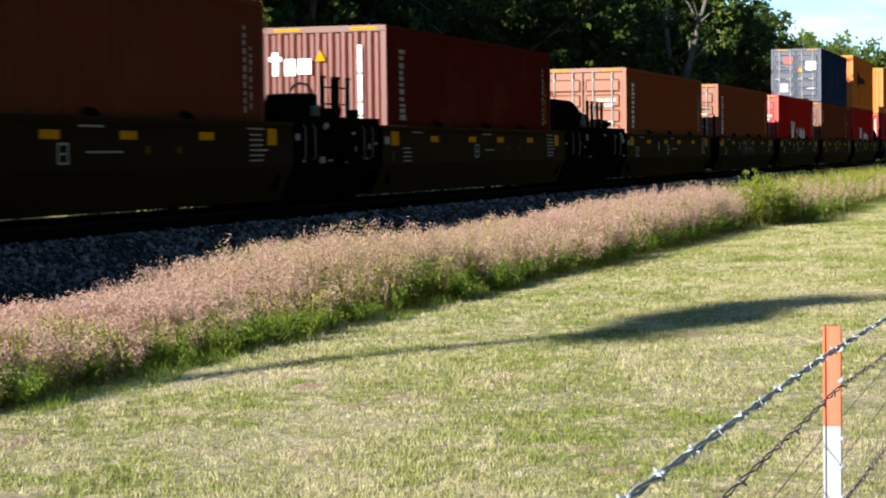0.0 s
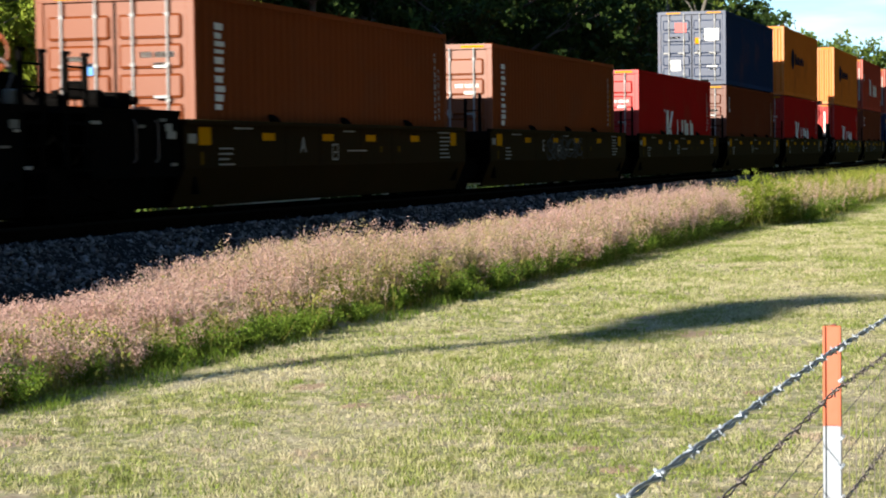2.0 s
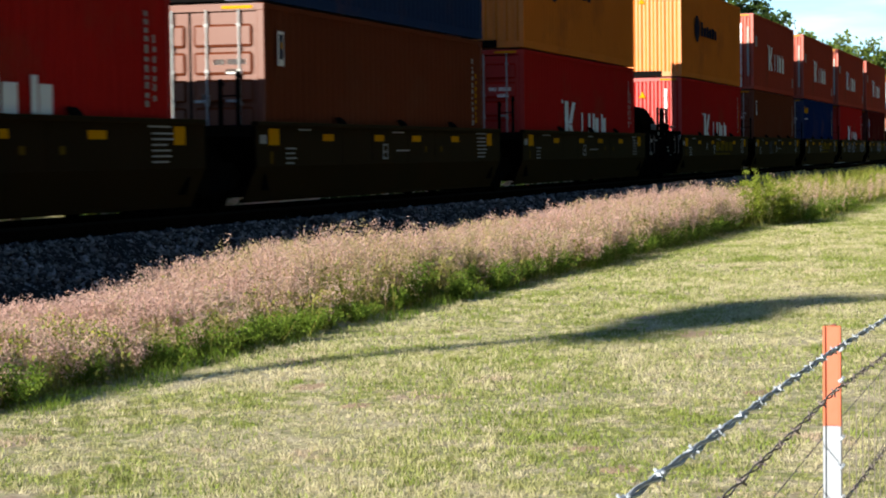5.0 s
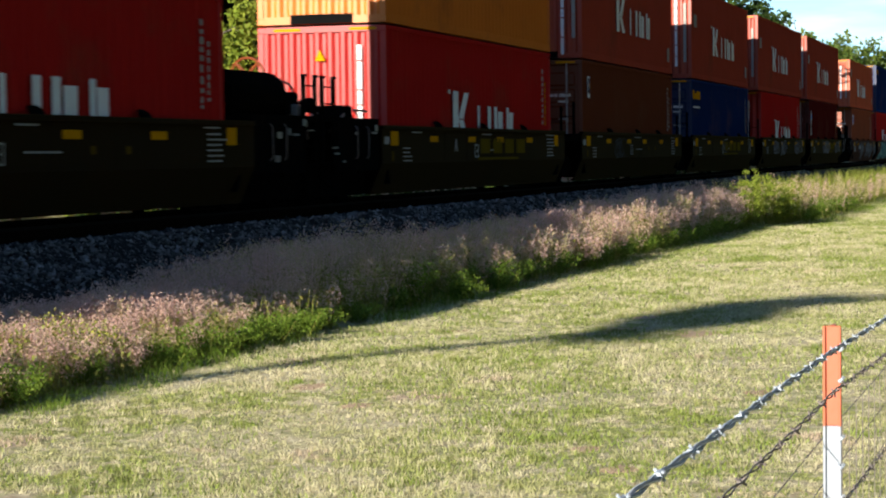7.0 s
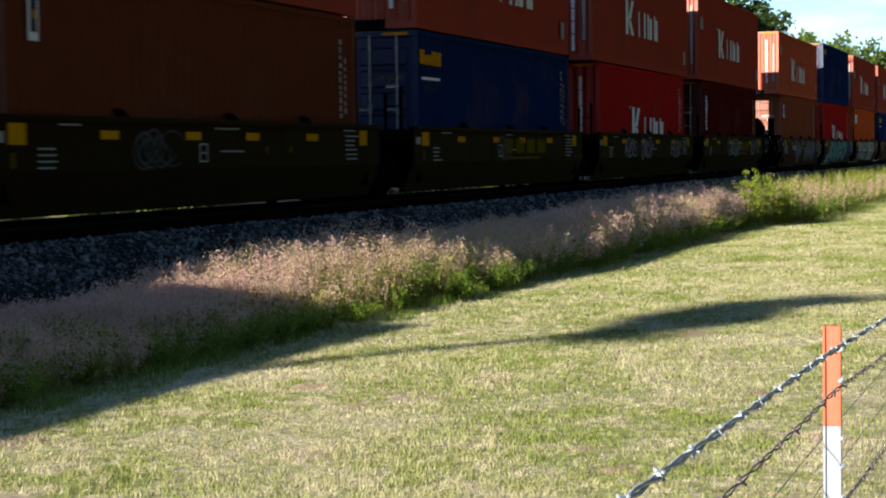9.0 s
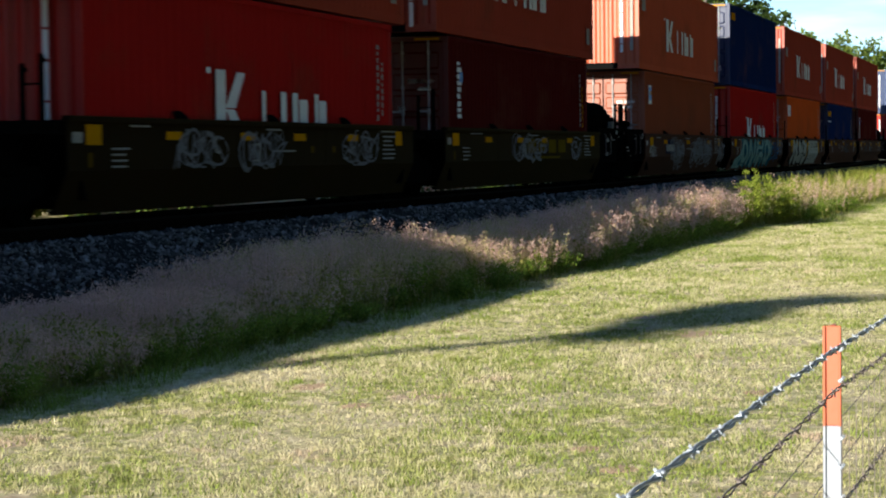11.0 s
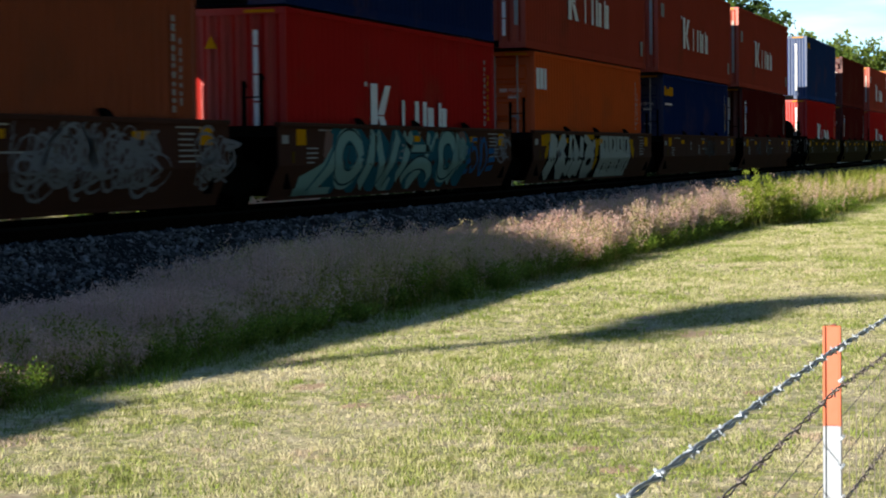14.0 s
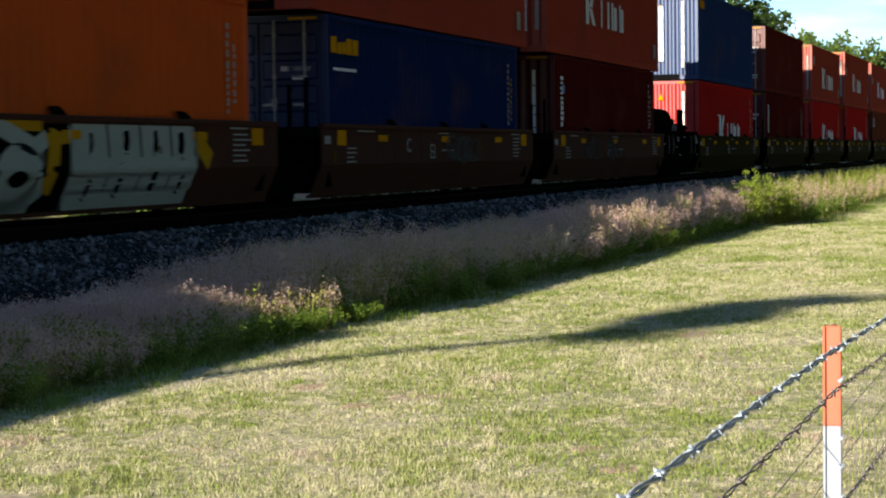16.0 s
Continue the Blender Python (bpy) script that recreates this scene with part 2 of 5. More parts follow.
def lump_stones(centres, size, r):
    """Small angular stones: jittered octahedra."""
    base = np.array([(1, 0, 0), (-1, 0, 0), (0, 1, 0), (0, -1, 0), (0, 0, 1), (0, 0, -1)], float)
    tri = np.array([(0, 2, 4), (2, 1, 4), (1, 3, 4), (3, 0, 4), (2, 0, 5), (1, 2, 5), (3, 1, 5), (0, 3, 5)])
    n = len(centres)
    v = base[None] * (1 + 0.35 * r.standard_normal((n, 6, 1))) + 0.25 * r.standard_normal((n, 6, 3))
    ang = r.uniform(0, 6.28, n)
    c, s = np.cos(ang), np.sin(ang)
    v = np.stack([v[..., 0] * c[:, None] - v[..., 1] * s[:, None], v[..., 0] * s[:, None] + v[..., 1] * c[:, None], v[..., 2] * 0.75], -1)
    v = v * size[:, None, None] + centres[:, None]
    return v.reshape(-1, 3), (tri[None] + 6 * np.arange(n)[:, None, None]).reshape(-1, 3)


def ballast_z(y):
    d = np.abs(y - Y_MID)
    return np.where(d < 1.75, np.interp(d, (1.35, 1.7), (0.57, 0.65)), np.clip(0.65 - (d - 1.75) / 2.3, -0.1, 0.65))


def build_ballast():
    xs = np.concatenate([[-60], np.arange(10, 90, 1.0), [100, 140, 200, 320, 600]])
    ys = np.array([8.9, 9.4, 10.0, 10.5, 11.07, 11.2, 11.5, Y_MID, 14.2, 14.55, 14.6, 15.2, 15.8, 16.5])
    gx, gy = np.meshgrid(xs, ys, indexing="ij")
    gz = ballast_z(gy) + 0.02 * rng.standard_normal(gx.shape)
    n, m = gx.shape
    idx = np.arange(n * m).reshape(n, m)
    faces = np.stack([idx[:-1, :-1], idx[1:, :-1], idx[1:, 1:], idx[:-1, 1:]], -1).reshape(-1, 4)
    bed = new("ballast", soup("ballast", np.stack([gx, gy, gz], -1).reshape(-1, 3), faces, BALLAST_SHADED))
    tagged(bed, "crushed-stone ballast bank under the track, blackened for the shade between stones", "ballast", kind="structure")
    n = 46000
    x = 17 + 75 * rng.random(n) ** 1.8
    y = rng.uniform(9.0, 11.95, n)
    size = (0.014 + 0.03 * rng.random(n) ** 2) * (1 + (x - 17) / 60)
    v, f = lump_stones(np.stack([x, y, ballast_z(y) + 0.01], -1), size, rng)
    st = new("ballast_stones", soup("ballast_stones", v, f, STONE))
    tagged(st, "loose grey angular crushed stones on the bank", "gravel", kind="stuff")


def build_rails():
    for side in (-1, 1):
        rail = tagged(new("rail"), "long rusty steel rail, its colour blackened for the shade under the train", "rail", kind="structure", group="rails of the track")
        y = Y_MID + side * 0.7525
        bm = bmesh.new()
        box(bm, -60, 600, y - 0.07, y + 0.07, RAIL_Z - 0.19, RAIL_Z - 0.165)
        box(bm, -60, 600, y - 0.009, y + 0.009, RAIL_Z - 0.165, RAIL_Z - 0.035)
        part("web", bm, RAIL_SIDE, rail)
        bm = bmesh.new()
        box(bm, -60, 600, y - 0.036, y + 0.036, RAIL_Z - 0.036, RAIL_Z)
        part("head", bm, RAIL_HEAD, rail, "running surface blackened for shade")
    bm = bmesh.new()
    box(bm, -0.115, 0.115, -1.3, 1.3, -0.1, 0.08, 0.008)
    me = mesh_of("tie", bm, TIE)
    bed = tagged(new("track_ties"), "creosoted timber ties under the rails, colour darkened for shade", "ties", kind="structure")
    for i in range(150):
        part("tie", me, TIE, bed, at=pose(14 + i * 0.52, Y_MID, 0.535, 0, 0, random.uniform(-1, 1)))


build_ground()
build_ballast()
build_rails()

# ---- the train ----
SPEED = 14.699
TRAIN = []
WHEELS = []
MESHES = {}


def cached(key, make):
    if key not in MESHES:
        MESHES[key] = make()
    return MESHES[key]


def wave_side(length, z0, z1, depth, pitch):
    """A trapezoid-corrugated wall in the xz plane, facing -y, its crests at y = 0."""
    bm = bmesh.new()
    xs = []
    n = max(1, round(length / pitch))
    p = length / n
    for i in range(n):
        a = i * p
        xs += [(a, 0), (a + 0.25 * p, 0), (a + 0.5 * p, depth), (a + 0.75 * p, depth)]
    xs.append((length, 0))
    lo = [bm.verts.new((x, y, z0)) for x, y in xs]
    hi = [bm.verts.new((x, y, z1)) for x, y in xs]
    for i in range(len(xs) - 1):
        bm.faces.new((lo[i], lo[i + 1], hi[i + 1], hi[i]))
    return bm


def turned(bm, m):
    bmesh.ops.transform(bm, matrix=m, verts=bm.verts)
    return bm


W = 2.438


def container_meshes(length, height, color, doors):
    mat = PAINT[color]
    k = (length, height, color, doors)

    def frame_mesh():
        bm = bmesh.new()
        for y in (0.0, W - 0.10):
            box(bm, 0.1, length - 0.1, y, y + 0.10, 0, 0.16)
            box(bm, 0.1, length - 0.1, y + 0.006, y + 0.086, height - 0.08, height)
        for x in (0.0, length - 0.11):
            for y in (0.0, W - 0.12):
                box(bm, x, x + 0.11, y, y + 0.12, 0.1, height - 0.1, 0.01)
            box(bm, x, x + 0.11, 0.1, W - 0.1, height - 0.11, height)
            box(bm, x, x + 0.11, 0.1, W - 0.1, 0, 0.14)
        return mesh_of("frame", bm, mat)

    def side_mesh():
        return mesh_of("side_wall", turned(wave_side(length - 0.22, 0.16, height - 0.08, 0.025, 0.278), pose(0.11, 0.02, 0)), mat)

    def far_side_mesh():
        return mesh_of("side_wall", turned(wave_side(length - 0.22, 0.16, height - 0.08, 0.025, 0.278), pose(length - 0.11, W - 0.02, 0, 0, 0, 180)), mat)

    def roof_mesh():
        return mesh_of("roof", box(bmesh.new(), 0.06, length - 0.06, 0.05, W - 0.05, height - 0.05, height - 0.012), mat)

    def floor_mesh():
        return mesh_of("floor_pan", box(bmesh.new(), 0.06, length - 0.06, 0.1, W - 0.1, 0.05, 0.14), CASTING)

    def end_mesh():
        return mesh_of("end_wall", turned(wave_side(W - 0.24, 0.14, height - 0.11, 0.045, 0.245), pose(0.02, W - 0.12, 0, 0, 0, -90)), mat)

    def back_mesh():
        return mesh_of("end_wall", turned(wave_side(W - 0.24, 0.14, height - 0.11, 0.045, 0.245), pose(length - 0.02, 0.12, 0, 0, 0, 90)), mat)

    def door_mesh():
        return mesh_of("door", box(bmesh.new(), 0.03, 0.07, 0, W / 2 - 0.13, 0.16, height - 0.13), mat)

    def panel_mesh():
        w, hh = W / 2 - 0.13, (height - 0.5) / 5
        return mesh_of("panel", box(bmesh.new(), -0.012, 0.032, 0.07, w - 0.07, 0.03, hh - 0.05, 0.034), mat)

    def rod_mesh():
        bm = bmesh.new()
        tube(bm, [(0, 0, 0.1), (0, 0, height - 0.09)], 0.02, 8)
        for z in (0.35, 1.05, 1.55, height - 0.35):
            box(bm, -0.02, 0.03, -0.03, 0.03, z, z + 0.05)
        box(bm, -0.04, 0.0, -0.03, 0.2, 1.1, 1.14)
        return mesh_of("lock_rod", bm, STEEL)

    def castings():
        bm = bmesh.new()
        box(bm, 0, 0.178, 0, 0.162, 0, 0.118, 0.012)
        me = mesh_of("corner_casting", bm, mat)
        return me

    def seal():
        return mesh_of("door_seal", box(bmesh.new(), 0.02, 0.05, -0.018, 0.018, 0.16, height - 0.13), SEAL_AND_SHADE)

    out = {"frame": cached(k + ("f",), frame_mesh), "near": cached(k + ("n",), side_mesh), "far": cached(k + ("b",), far_side_mesh), "roof": cached(k + ("r",), roof_mesh),
           "floor": cached((length, "fl"), floor_mesh), "back": cached(k + ("k",), back_mesh), "casting": cached((color, "c"), castings)}
    if doors:
        out.update(door=cached((height, color, "d"), door_mesh), panel=cached((height, color, "p"), panel_mesh), rod=cached((height, "rod"), rod_mesh), seal=cached((height, "s"), seal))
    else:
        out["end"] = cached(k + ("e",), end_mesh)
    return out


def container(s, z, color, height=2.591, length=12.192, doors=True, label=""):
    """A shipping container; s: where its camera-facing end stands at 0 s."""
    ms = container_meshes(length, height, color, doors)
    thing = tagged(new("shipping_container"), label or "corrugated steel shipping container", "container", "containers on the train")
    part("frame", ms["frame"], None, thing)
    part("side_wall", ms["near"], None, thing)
    part("side_wall", ms["far"], None, thing)
    part("roof", ms["roof"], None, thing)
    part("floor_pan", ms["floor"], None, thing)
    part("end_wall", ms["back"], None, thing)
    for x in (-0.004, length - 0.174):
        for y in (-0.004, W - 0.158):
            for zz in (-0.004, height - 0.114):
                part("corner_casting", ms["casting"], None, thing, at=pose(x, y, zz))
    if doors:
        for y in (0.125, W / 2 + 0.005):
            d = part("door", ms["door"], None, thing, at=pose(0, y, 0))
            for i in range(5):
                part("panel", ms["panel"], None, d, at=pose(0, 0, 0.24 + i * (height - 0.5) / 5))
            for yy in (0.27, 0.80):
                part("lock_rod", ms["rod"], None, d, "galvanised lock rod", at=pose(-0.036, yy, 0))
        part("door_seal", ms["seal"], None, thing, "black rubber seal", at=pose(0, W / 2, 0))
    else:
        part("end_wall", ms["end"], None, thing)
    TRAIN.append((thing, s, Y_NEAR, z))
    return thing


def plate(thing, name, x0, x1, z0, z1, mat, label="", y=-0.004, thick=0.006):
    """A thin flat marking on the near side wall of a thing."""
    return part(name, box(bmesh.new(), x0, x1, y - thick, y, z0, z1), mat, thing, label)


def end_plate(thing, name, y0, y1, z0, z1, mat, label="", x=-0.004):
    return part(name, box(bmesh.new(), x - 0.006, x, y0, y1, z0, z1), mat, thing, label)


LOW_Z = 1.335     # floor of a container down in a well
UP_Z = LOW_Z + 2.591 + 0.045


def prism_x(bm, x0, x1, profile):
    """A closed profile of (y, z) points drawn out along x."""
    a = [bm.verts.new((x0, y, z)) for y, z in profile]
    b = [bm.verts.new((x1, y, z)) for y, z in profile]
    n = len(profile)
    for i in range(n):
        bm.faces.new((a[i], a[(i + 1) % n], b[(i + 1) % n], b[i]))
    bm.faces.new(a[::-1])
    bm.faces.new(b)
    return bm


def disc(bm, x, y0, y1, z, r, sides=20):
    return tube(bm, [(x, y0, z), (x, y1, z)], r, sides)


TOP_Z, FOLD_Z, SILL_Z = 2.13, 1.46, 0.955


def well_meshes(WELL):
    def side(mirror):
        bm = bmesh.new()
        prism_x(bm, -0.75, 12.95, [(-0.15, TOP_Z - 0.05), (-0.15, FOLD_Z), (0.07, SILL_Z), (0.10, SILL_Z), (-0.12, FOLD_Z), (-0.12, TOP_Z - 0.05)])
        if mirror:
            turned(bm, Matrix.Translation((0, W, 0)) @ Matrix.Diagonal((1, -1, 1, 1)))
        return bm

    def chord():
        bm = bmesh.new()
        box(bm, -0.75, 12.95, -0.18, -0.07, TOP_Z - 0.07, TOP_Z, 0.01)
        return bm

    def sill():
        bm = bmesh.new()
        box(bm, -0.7, 12.9, 0.05, 0.16, SILL_Z - 0.028, SILL_Z + 0.02)
        return bm

    def pan():
        bm = bmesh.new()
        box(bm, -0.7, 12.9, 0.06, W - 0.06, 1.12, 1.16)
        for i in range(9):
            x = -0.4 + i * 1.55
            box(bm, x, x + 0.12, 0.1, W - 0.1, 1.0, 1.13)
        box(bm, 0.0, 1.2, 0.2, W - 0.2, 1.2, LOW_Z)
        box(bm, 11.0, 12.19, 0.2, W - 0.2, 1.2, LOW_Z)
        return bm

    def bulkhead(x0, x1):
        bm = bmesh.new()
        vs = [(x0, 2.05), (x1, 1.1), (x1 + 0.06 * (1 if x1 > x0 else -1), 1.1), (x0 + 0.10 * (1 if x1 > x0 else -1), 2.08)]
        a = [bm.verts.new((x, -0.10, z)) for x, z in vs]
        b = [bm.verts.new((x, W + 0.10, z)) for x, z in vs]
        for i in range(4):
            bm.faces.new((a[i], a[(i + 1) % 4], b[(i + 1) % 4], b[i]))
        bm.faces.new(a)
        bm.faces.new(b[::-1])
        return bm

    def deck(x0, x1):
        """Deck plate, centre sill and the two side rails of an end."""
        rows = (("deck_plate", 0.35, W - 0.35, 1.86, 1.98), ("centre_sill", 0.45, W - 0.45, 1.02, 1.86), ("side_rail", -0.1, 0.0, 1.90, 2.05), ("side_rail", W, W + 0.1, 1.90, 2.05))
        return [(nm, mesh_of(nm, box(bmesh.new(), x0, x1, *q), BLACK_IRON)) for nm, *q in rows]

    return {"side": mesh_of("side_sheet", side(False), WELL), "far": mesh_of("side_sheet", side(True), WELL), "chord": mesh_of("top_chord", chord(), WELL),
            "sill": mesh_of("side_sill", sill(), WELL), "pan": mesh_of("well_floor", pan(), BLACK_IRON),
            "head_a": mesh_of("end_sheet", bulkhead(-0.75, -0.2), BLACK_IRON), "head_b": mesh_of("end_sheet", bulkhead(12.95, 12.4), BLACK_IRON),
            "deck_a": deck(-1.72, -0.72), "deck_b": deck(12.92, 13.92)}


def truck_meshes():
    bm = bmesh.new()
    for y in (0.0,):
        prism = [(-1.15, 0.40), (-0.75, 0.62), (0.75, 0.62), (1.15, 0.40), (0.7, 0.22), (0.35, 0.15), (-0.35, 0.15), (-0.7, 0.22)]
        a = [bm.verts.new((x, y - 0.09, z + 0.12)) for x, z in prism]
        b = [bm.verts.new((x, y + 0.09, z + 0.12)) for x, z in prism]
        for i in range(8):
            bm.faces.new((a[i], a[(i + 1) % 8], b[(i + 1) % 8], b[i]))
        bm.faces.new(a[::-1])
        bm.faces.new(b)
        for k in range(4):
            tube(bm, [(-0.21 + 0.14 * k, y, 0.34), (-0.21 + 0.14 * k, y, 0.62)], 0.06, 8)
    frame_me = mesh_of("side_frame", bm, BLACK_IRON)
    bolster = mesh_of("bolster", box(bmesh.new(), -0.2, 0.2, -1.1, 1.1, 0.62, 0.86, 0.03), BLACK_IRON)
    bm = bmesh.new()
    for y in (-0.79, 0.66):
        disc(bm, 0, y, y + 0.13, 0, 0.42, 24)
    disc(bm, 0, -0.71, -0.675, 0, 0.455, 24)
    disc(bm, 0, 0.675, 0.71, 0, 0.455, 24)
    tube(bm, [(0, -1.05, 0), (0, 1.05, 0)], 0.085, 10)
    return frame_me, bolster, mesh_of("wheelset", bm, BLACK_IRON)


WELLS_OLIVE, WELLS_RED, TRUCK = well_meshes(WELL), well_meshes(WELL_RED), truck_meshes()


def truck(s):
    thing = tagged(new("rail_truck"), "black cast-steel two-axle freight truck on the rails", "truck", "trucks of the train")
    for y in (-0.98, 0.98):
        part("side_frame", TRUCK[0], None, thing, at=pose(0, y, 0))
    part("bolster", TRUCK[1], None, thing)
    # black box added to hide the lit ground between the wheels
    part("gap_filler", cached("dark_filler", lambda: mesh_of("gap_filler", box(bmesh.new(), -1.25, 1.25, -0.62, 0.62, 0.06, 0.55, 0.04), BLACK_IRON)), None, thing)
    for x in (-0.88, 0.88):
        WHEELS.append((part("wheelset", TRUCK[2], None, thing, "steel wheels on one axle", at=pose(x, 0, 0.42)), x))
    TRAIN.append((thing, s, Y_MID, RAIL_Z))


def end_gear(car, side, reach):
    """Platform, stanchions, ladder, brake wheel and coupler at a coupled end; side -1 faces the camera, 1 the train's rear."""
    x0 = -0.75 if side < 0 else 12.95

    def bx(bm, a, b, *rest):
        lo, hi = sorted((x0 + side * a, x0 + side * b))
        return box(bm, lo, hi, *rest)

    part("platform", bx(bmesh.new(), 0, reach, -0.1, W + 0.1, 2.16, 2.24), BLACK_IRON, car, "end platform with grating")
    bm = bmesh.new()
    bx(bm, 0, reach - 0.3, 0.7, W - 0.7, 1.2, 1.9)
    bx(bm, 0.3, reach - 0.5, 0.2, W - 0.2, 1.9, 2.16)
    part("draft_sill", bm, BLACK_IRON, car)
    bm = bmesh.new()
    bx(bm, reach - 0.3, reach + 0.32, W / 2 - 0.12, W / 2 + 0.12, 1.50, 1.72, 0.03)
    bx(bm, reach + 0.12, reach + 0.36, W / 2 - 0.2, W / 2 + 0.2, 1.44, 1.78, 0.04)
    part("coupler", bm, BLACK_IRON, car)
    for a, y in ((reach - 0.1, -0.1), (reach - 0.62, -0.1), (reach - 0.1, W + 0.08), (reach - 0.1, W - 0.9)):
        x = x0 + side * a
        bm = bmesh.new()
        box(bm, x - 0.035, x + 0.035, y, y + 0.06, 1.5, 2.90)
        box(bm, x - 0.035, x + 0.10, y, y + 0.05, 2.86, 2.90)
        part("stanchion", bm, BLACK_IRON, car)
    for z in (2.45, 2.72):
        lo, hi = sorted((x0 + side * (reach - 0.62), x0 + side * (reach - 0.1)))
        part("handrail", tube(bmesh.new(), [(lo, -0.07, z), (hi, -0.07, z)], 0.014, 6), BLACK_IRON, car)
        xx = x0 + side * (reach - 0.1)
        part("handrail", tube(bmesh.new(), [(xx, W - 0.88, z), (xx, W + 0.1, z)], 0.014, 6), BLACK_IRON, car)
    for i, z in enumerate((1.15, 1.45, 1.75, 2.02)):
        bm = bmesh.new()
        bx(bm, reach - 0.62, reach - 0.1, -0.14, -0.11, z, z + 0.035)
        part("ladder_rung", bm, BLACK_IRON, car)
    # small pale plates scattered at random, hoses and brackets by the end
    rp = random.Random(int(reach * 100) + side)
    for k in range(6):
        a, z = rp.uniform(0.1, reach - 0.4), rp.uniform(1.45, 2.1)
        bm = bmesh.new()
        bx(bm, a, a + rp.uniform(0.06, 0.28), -0.125, -0.11, z, z + rp.choice((0.03, 0.04, 0.1)))
        part("pale_plate", bm, DIM_WHITE if k % 2 else GALV, car, "small pale plate")
    for k in range(3):
        x = x0 + side * (0.3 + k * reach * 0.3)
        part("air_hose", tube(bmesh.new(), [(x, 0.0, 1.9), (x + 0.1, -0.05, 1.5), (x + 0.3, -0.02, 1.3), (x + 0.5, 0.0, 1.55)], 0.025, 6), BLACK_IRON, car)
    # black filler box added under the platform, where only darkness shows
    bm = bmesh.new()
    bx(bm, -0.9, reach - 0.1, 0.2, W - 0.2, 0.93, 1.5)
    part("gap_filler", bm, BLACK_IRON, car)
    bm = bmesh.new()
    bx(bm, 0.05, reach - 0.7, -0.11, -0.06, 1.35, 2.16)
    part("side_shield", bm, BLACK_IRON, car)
    # pipes, valves and chains crowded round the coupling
    for k in range(11):
        x, y = x0 + side * rp.uniform(0.1, reach - 0.1), rp.uniform(-0.08, 1.6)
        z = rp.uniform(1.5, 2.35)
        pts = [(x, y, z), (x + rp.uniform(-0.3, 0.3), y + rp.uniform(-0.1, 0.2), z + rp.uniform(0.1, 0.35)), (x + rp.uniform(-0.6, 0.6), y + rp.uniform(0, 0.4), z + rp.uniform(-0.25, 0.45))]
        part("pipe", tube(bmesh.new(), pts, rp.choice((0.016, 0.022, 0.035)), 6), rp.choice((BLACK_IRON, BLACK_IRON, CASTING)), car)
    for k in range(5):
        x, y, z = x0 + side * rp.uniform(0.15, reach - 0.25), rp.uniform(0.0, 1.2), rp.uniform(2.2, 2.4)
        w = rp.uniform(0.05, 0.13)
        part("valve", disc(bmesh.new(), x, y, y + w * 1.6, z + w, w, 10), BLACK_IRON, car)
    for a in (reach * 0.25, reach * 0.45):
        x = x0 + side * a
        part("grab_iron", tube(bmesh.new(), [(x, -0.12, 1.55), (x, -0.16, 1.6), (x, -0.16, 2.05), (x, -0.12, 2.1)], 0.012, 6), CASTING, car)


def reservoir(car, reach):
    """Black rounded air tank, valve box and pipework on the rear platform."""
    xa, xb = 13.0, 12.95 + reach - 0.75
    if reach > 2.5:
        bm = bmesh.new()
        tube(bm, [(xa, 0.42, 2.56), (xa + 0.25, 0.42, 2.56), (xb - 0.25, 0.42, 2.56), (xb, 0.42, 2.56)], [0.20, 0.36, 0.36, 0.24], 16)
        part("air_reservoir", bm, BLACK_IRON, car, "black rounded tank")
    else:
        part("valve_box", box(bmesh.new(), xa + 0.1, xa + 0.9, 0.15, 0.8, 2.24, 2.48, 0.05), BLACK_IRON, car)
    part("valve_box", box(bmesh.new(), xb - 0.1, xb + 0.4, 0.1, 0.7, 2.24, 2.62, 0.04), BLACK_IRON, car)
    bm = bmesh.new()
    for k in range(14):
        a0, a1 = 2 * math.pi * k / 14, 2 * math.pi * (k + 1) / 14
        tube(bm, [(xb + 0.45, 0.42 + 0.2 * math.cos(a0), 2.6 + 0.2 * math.sin(a0)), (xb + 0.45, 0.42 + 0.2 * math.cos(a1), 2.6 + 0.2 * math.sin(a1))], 0.022, 6)
    part("release_wheel", bm, CASTING, car, "worn steel hand wheel")
    part("valve_box", box(bmesh.new(), xa + 0.1, xa + 0.6, 1.5, 2.1, 2.24, 2.6, 0.05), BLACK_IRON, car)
    part("release_bracket", box(bmesh.new(), xb + 0.02, xb + 0.30, -0.02, 0.18, 2.24, 2.42, 0.02), GALV, car, "grey sunlit bracket")


